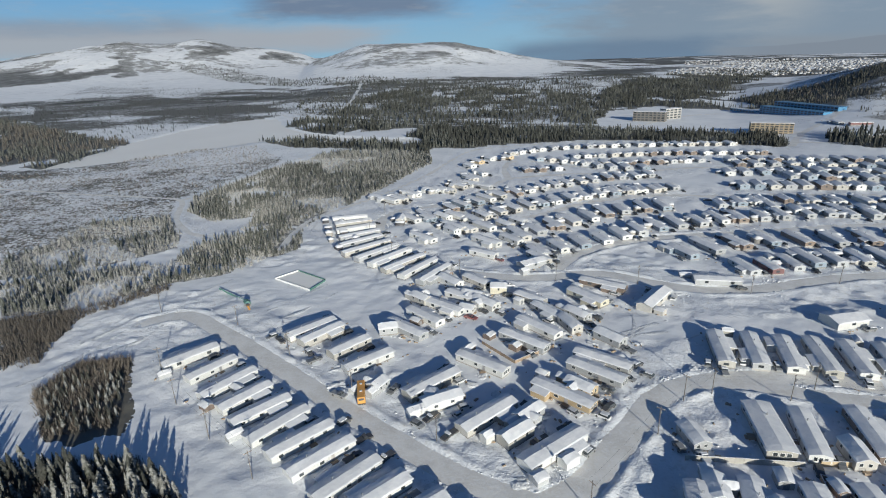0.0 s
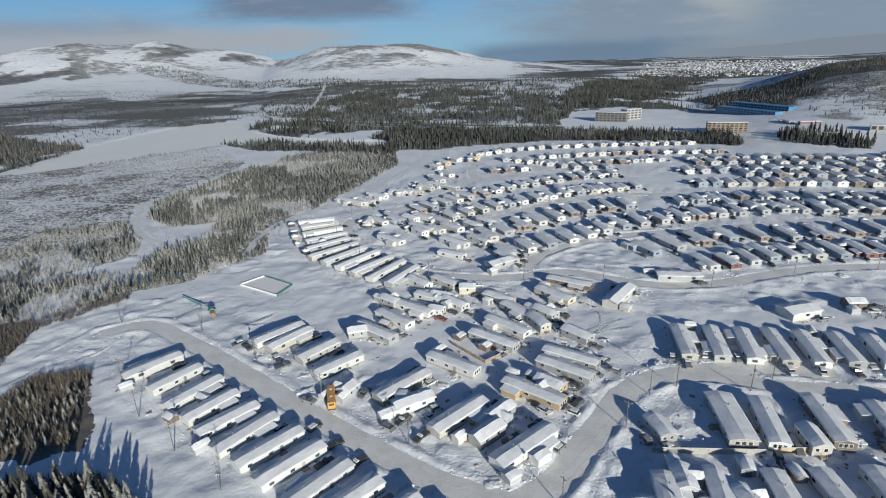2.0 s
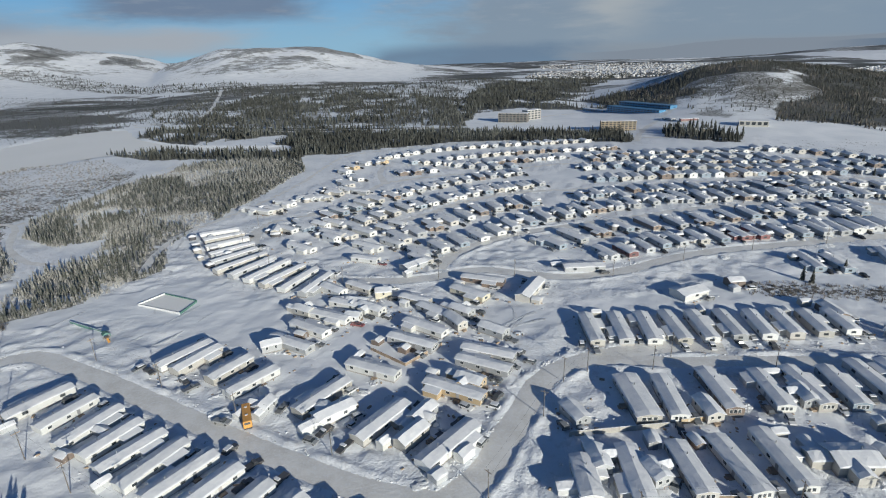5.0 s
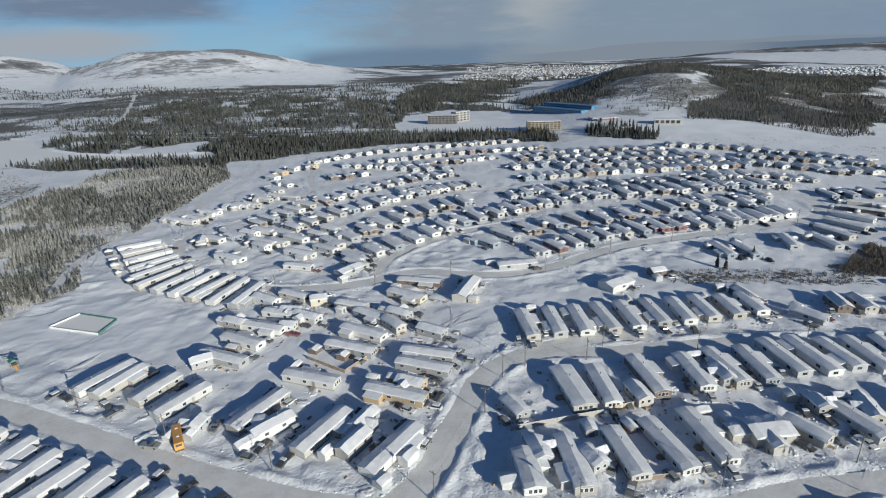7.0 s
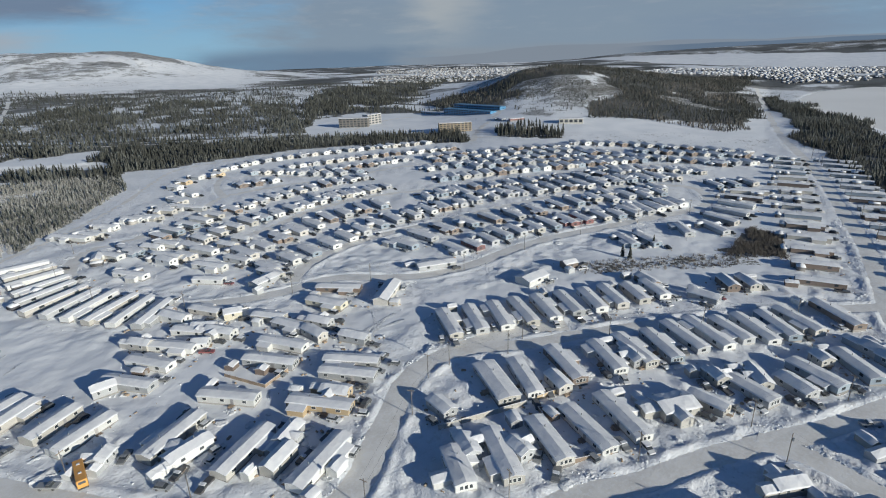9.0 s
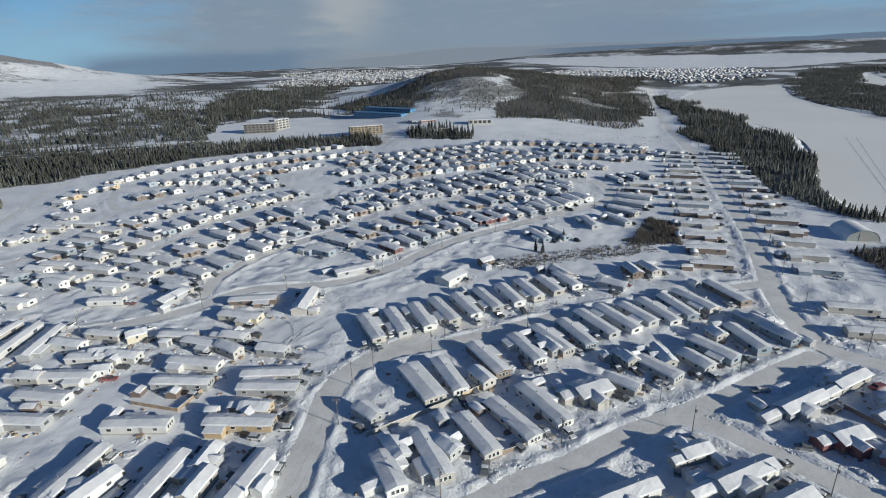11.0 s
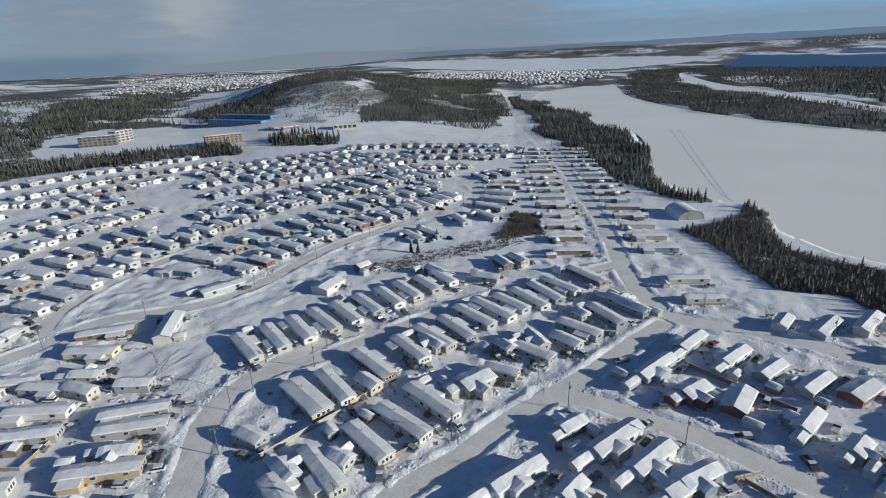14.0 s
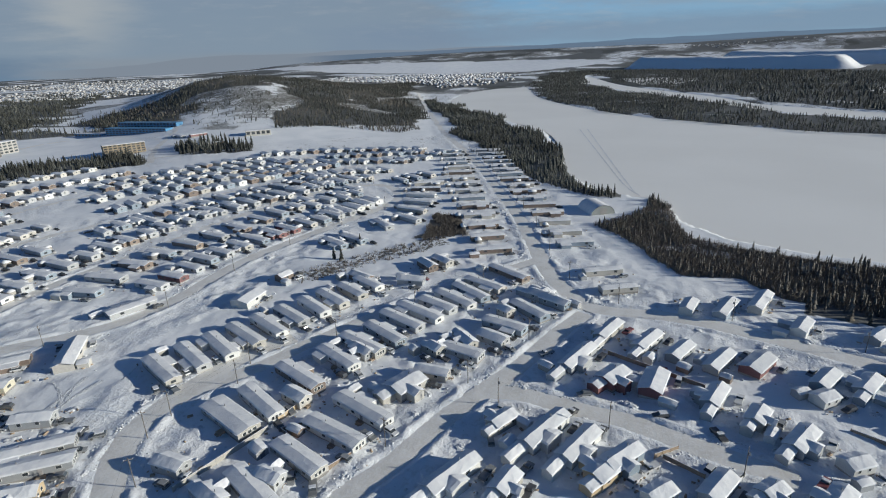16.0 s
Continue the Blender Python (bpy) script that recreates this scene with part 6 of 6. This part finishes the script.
def pole_line(line, spacing, aside, limit=60):
    run = np.concatenate([[0], np.cumsum(np.linalg.norm(np.diff(line, axis=0), axis=1))])
    feet = []
    for s in np.arange(8, run[-1] - 4, spacing)[:limit]:
        x, y = np.interp(s, run, line[:, 0]), np.interp(s, run, line[:, 1])
        x2, y2 = np.interp(s + 1, run, line[:, 0]), np.interp(s + 1, run, line[:, 1])
        d = Vector((x2 - x, y2 - y)).normalized()
        p = Vector((x, y)) + Vector((d.y, -d.x)) * aside
        place(stock(utility_pole), p.x, p.y, math.degrees(math.atan2(d.y, d.x)))
        feet.append((p, Vector((d.y, -d.x))))
    for (p, u), (q, v) in zip(feet[:-1], feet[1:]):
        bm = bmesh.new()
        for o in (-1.0, 1.0):
            a, b = Vector((*(p + u * o), 8.9)), Vector((*(q + v * o), 8.9))
            last = None
            for k in range(7):
                f = k / 6
                c = a.lerp(b, f) - Vector((0, 0, 3.2 * f * (1 - f)))
                ring = [bm.verts.new(c + Vector((0, 0, 0.014)) if i == 0 else c + Vector((u.x, u.y, 0)) * (0.014 if i == 1 else -0.014)) for i in range(3)]
                if last:
                    for i in range(3):
                        bm.faces.new((last[i], last[(i + 1) % 3], ring[(i + 1) % 3], ring[i]))
                last = ring
        tagged(part("power_cable", bm, RUBBER), "pair of thin black power cables between poles", "cable")


pole_line(LINES["bus_street"], 36, -6.5)
pole_line(smooth_line([(-102, 170), (-89, 149), (-70, 129), (-51, 111), (-33, 92)], 4), 24, 0.0)
pole_line(LINES["west_street"], 34, 6.5)
pole_line(LINES["middle_street"], 38, 6.0)
pole_line(LINES["lower_street"], 36, -6.2)
pole_line(LINES["second_street"], 34, 6.0)
pole_line(LINES["river_road"][::-1], 40, 6.5, 14)
pole_line(LINES["crescent"], 42, 5.5, 14)


# ---- heaps of ploughed snow ----
def snow_mound(kind):
    g = random.Random(300 + kind)
    bm = bmesh.new()
    bmesh.ops.create_icosphere(bm, subdivisions=3, radius=1.0)
    noise.seed_set(kind + 2)
    for v in bm.verts:
        q = v.co * 1.6
        v.co *= 1.0 + 0.45 * noise.noise(q) + 0.22 * noise.noise(q * 3.1)
        v.co.z = v.co.z * 0.48 - 0.08
    ob = part("snow_mound", bm, PILE)
    return tagged(ob, "lumpy mound of ploughed snow beside the street", "snow mound", "mounds of ploughed snow")


for h in HOMES:
    if math.hypot(h[0], h[1]) < 235:
        for k in range(2):
            a = radians(h[2])
            u, v = rng.uniform(-0.65, 0.75) * h[3], rng.choice((-1, 1)) * (h[4] + rng.uniform(1.5, 4.5))
            x, y = h[0] + math.cos(a) * u - math.sin(a) * v, h[1] + math.sin(a) * u + math.cos(a) * v
            if free(Vector((x, y)), 1.3) and street_gap(np.array([x]), np.array([y]))[0] > 0.8:
                k = rng.uniform(0.7, 1.6)
                place(stock(snow_mound, rng.randrange(6)), x, y, rng.uniform(0, 360), k * rng.uniform(0.9, 1.8), k, k * rng.uniform(0.6, 1.1))
for name in ("bus_street", "west_street", "middle_street", "lower_street", "second_street", "river_road", "crescent", "long_street"):
    line = LINES[name]
    for i in range(0, len(line) - 1, 2):
        x, y = line[i]
        if math.hypot(x, y) > 380 or rng.random() < 0.35:
            continue
        d = (line[i + 1] - line[i]) / (np.linalg.norm(line[i + 1] - line[i]) + 1e-9)
        s = rng.choice((-1, 1))
        o = STREETS[name][1] + rng.uniform(1.2, 5.0)
        p = Vector((x + d[1] * s * o, y - d[0] * s * o))
        if street_gap(np.array([p.x]), np.array([p.y]))[0] > 0.8 and all((p.x - q[0]) ** 2 + (p.y - q[1]) ** 2 > (q[2] + 1.2) ** 2 for q in TAKEN):
            k = rng.uniform(0.8, 2.4)
            place(stock(snow_mound, rng.randrange(6)), p.x, p.y, rng.uniform(0, 360), k * rng.uniform(0.9, 1.6), k, k * rng.uniform(0.6, 1.0))


# ---- snow chunks along the banks, clutter in the yards ----
def chunks(name, xs, ys, low, high, mat, label, category, seed, flat=0.6, boxy=False):
    """Many small rough lumps or boxes, half sunk in the snow, as one object."""
    g = np.random.default_rng(seed)
    bm = bmesh.new()
    if boxy:
        box(bm, -1, 1, -0.6, 0.6, -0.5, 0.7)
        bmesh.ops.triangulate(bm, faces=bm.faces[:])
    else:
        bmesh.ops.create_icosphere(bm, subdivisions=1, radius=1.0)
    bm.verts.ensure_lookup_table()
    tv = np.array([v.co[:] for v in bm.verts])
    tf = np.array([[v.index for v in f.verts] for f in bm.faces])
    bm.free()
    n = len(xs)
    size = g.uniform(low, high, (n, 1)) * g.uniform(0.6, 1.0, (n, 1))
    rough = 1 + g.normal(0, 0.05 if boxy else 0.22, (n, len(tv)))
    a = g.uniform(0, 6.28, (n, 1))
    lx, ly = tv[:, 0] * rough * g.uniform(0.7, 1.5, (n, 1)), tv[:, 1] * rough
    P = np.stack([xs[:, None] + size * (lx * np.cos(a) - ly * np.sin(a)), ys[:, None] + size * (lx * np.sin(a) + ly * np.cos(a)), land(xs, ys)[:, None] + 0.12 + size * tv[:, 2] * rough * flat], -1)
    me = quick_mesh(name, P.reshape(-1, 3), (tf[None] + (np.arange(n) * len(tv))[:, None, None]).reshape(-1, 3))
    me.materials.append(mat)
    tagged(new(name, me), label, category, kind="stuff")


g = np.random.default_rng(88)
cx, cy = [], []
for name in ("bus_street", "west_street", "middle_street", "lower_street", "second_street", "river_road", "crescent", "long_street", "inner_street"):
    line = LINES[name]
    k = g.integers(0, len(line) - 1, len(line) * 24)
    d = line[k + 1] - line[k]
    d = d / (np.linalg.norm(d, axis=1, keepdims=True) + 1e-9)
    o = (STREETS[name][1] + g.gamma(1.6, 0.9, len(k)) + 0.3) * g.choice([-1, 1], len(k))
    p = line[k] + d * g.uniform(0, 5, (len(k), 1)) + np.stack([d[:, 1], -d[:, 0]], 1) * o[:, None]
    cx.append(p[:, 0])
    cy.append(p[:, 1])
cx, cy = np.concatenate(cx), np.concatenate(cy)
keep = (np.hypot(cx, cy) < 420) & (street_gap(cx, cy) > 0.2)
chunks("snow_chunks", cx[keep], cy[keep], 0.14, 0.46, PILE, "broken chunks of ploughed snow along the banks", "snow", 5, 0.45)
hx, hy, dark = [], [], []
for h in HOMES:
    far = math.hypot(h[0], h[1])
    for k in range(26 if far < 260 else 12 if far < 420 else 5):
        a = radians(h[2])
        u, v = g.uniform(-0.7, 0.85) * h[3], g.choice([-1, 1]) * (h[4] + g.gamma(1.4, 1.3) + 0.4)
        hx.append(h[0] + math.cos(a) * u - math.sin(a) * v)
        hy.append(h[1] + math.sin(a) * u + math.cos(a) * v)
        dark.append(g.random() < 0.30)
hx, hy, dark = np.array(hx), np.array(hy), np.array(dark)
clear = street_gap(hx, hy) > 0.5
chunks("trodden_snow", hx[clear & ~dark], hy[clear & ~dark], 0.18, 0.65, PILE, "trodden and shovelled snow lumps in the yards", "snow", 6, 0.42)
chunks("yard_clutter", hx[clear & dark], hy[clear & dark], 0.2, 0.65, TIMBER, "boards, barrels and boxes half buried in yard snow", "clutter", 7, 0.8, True)
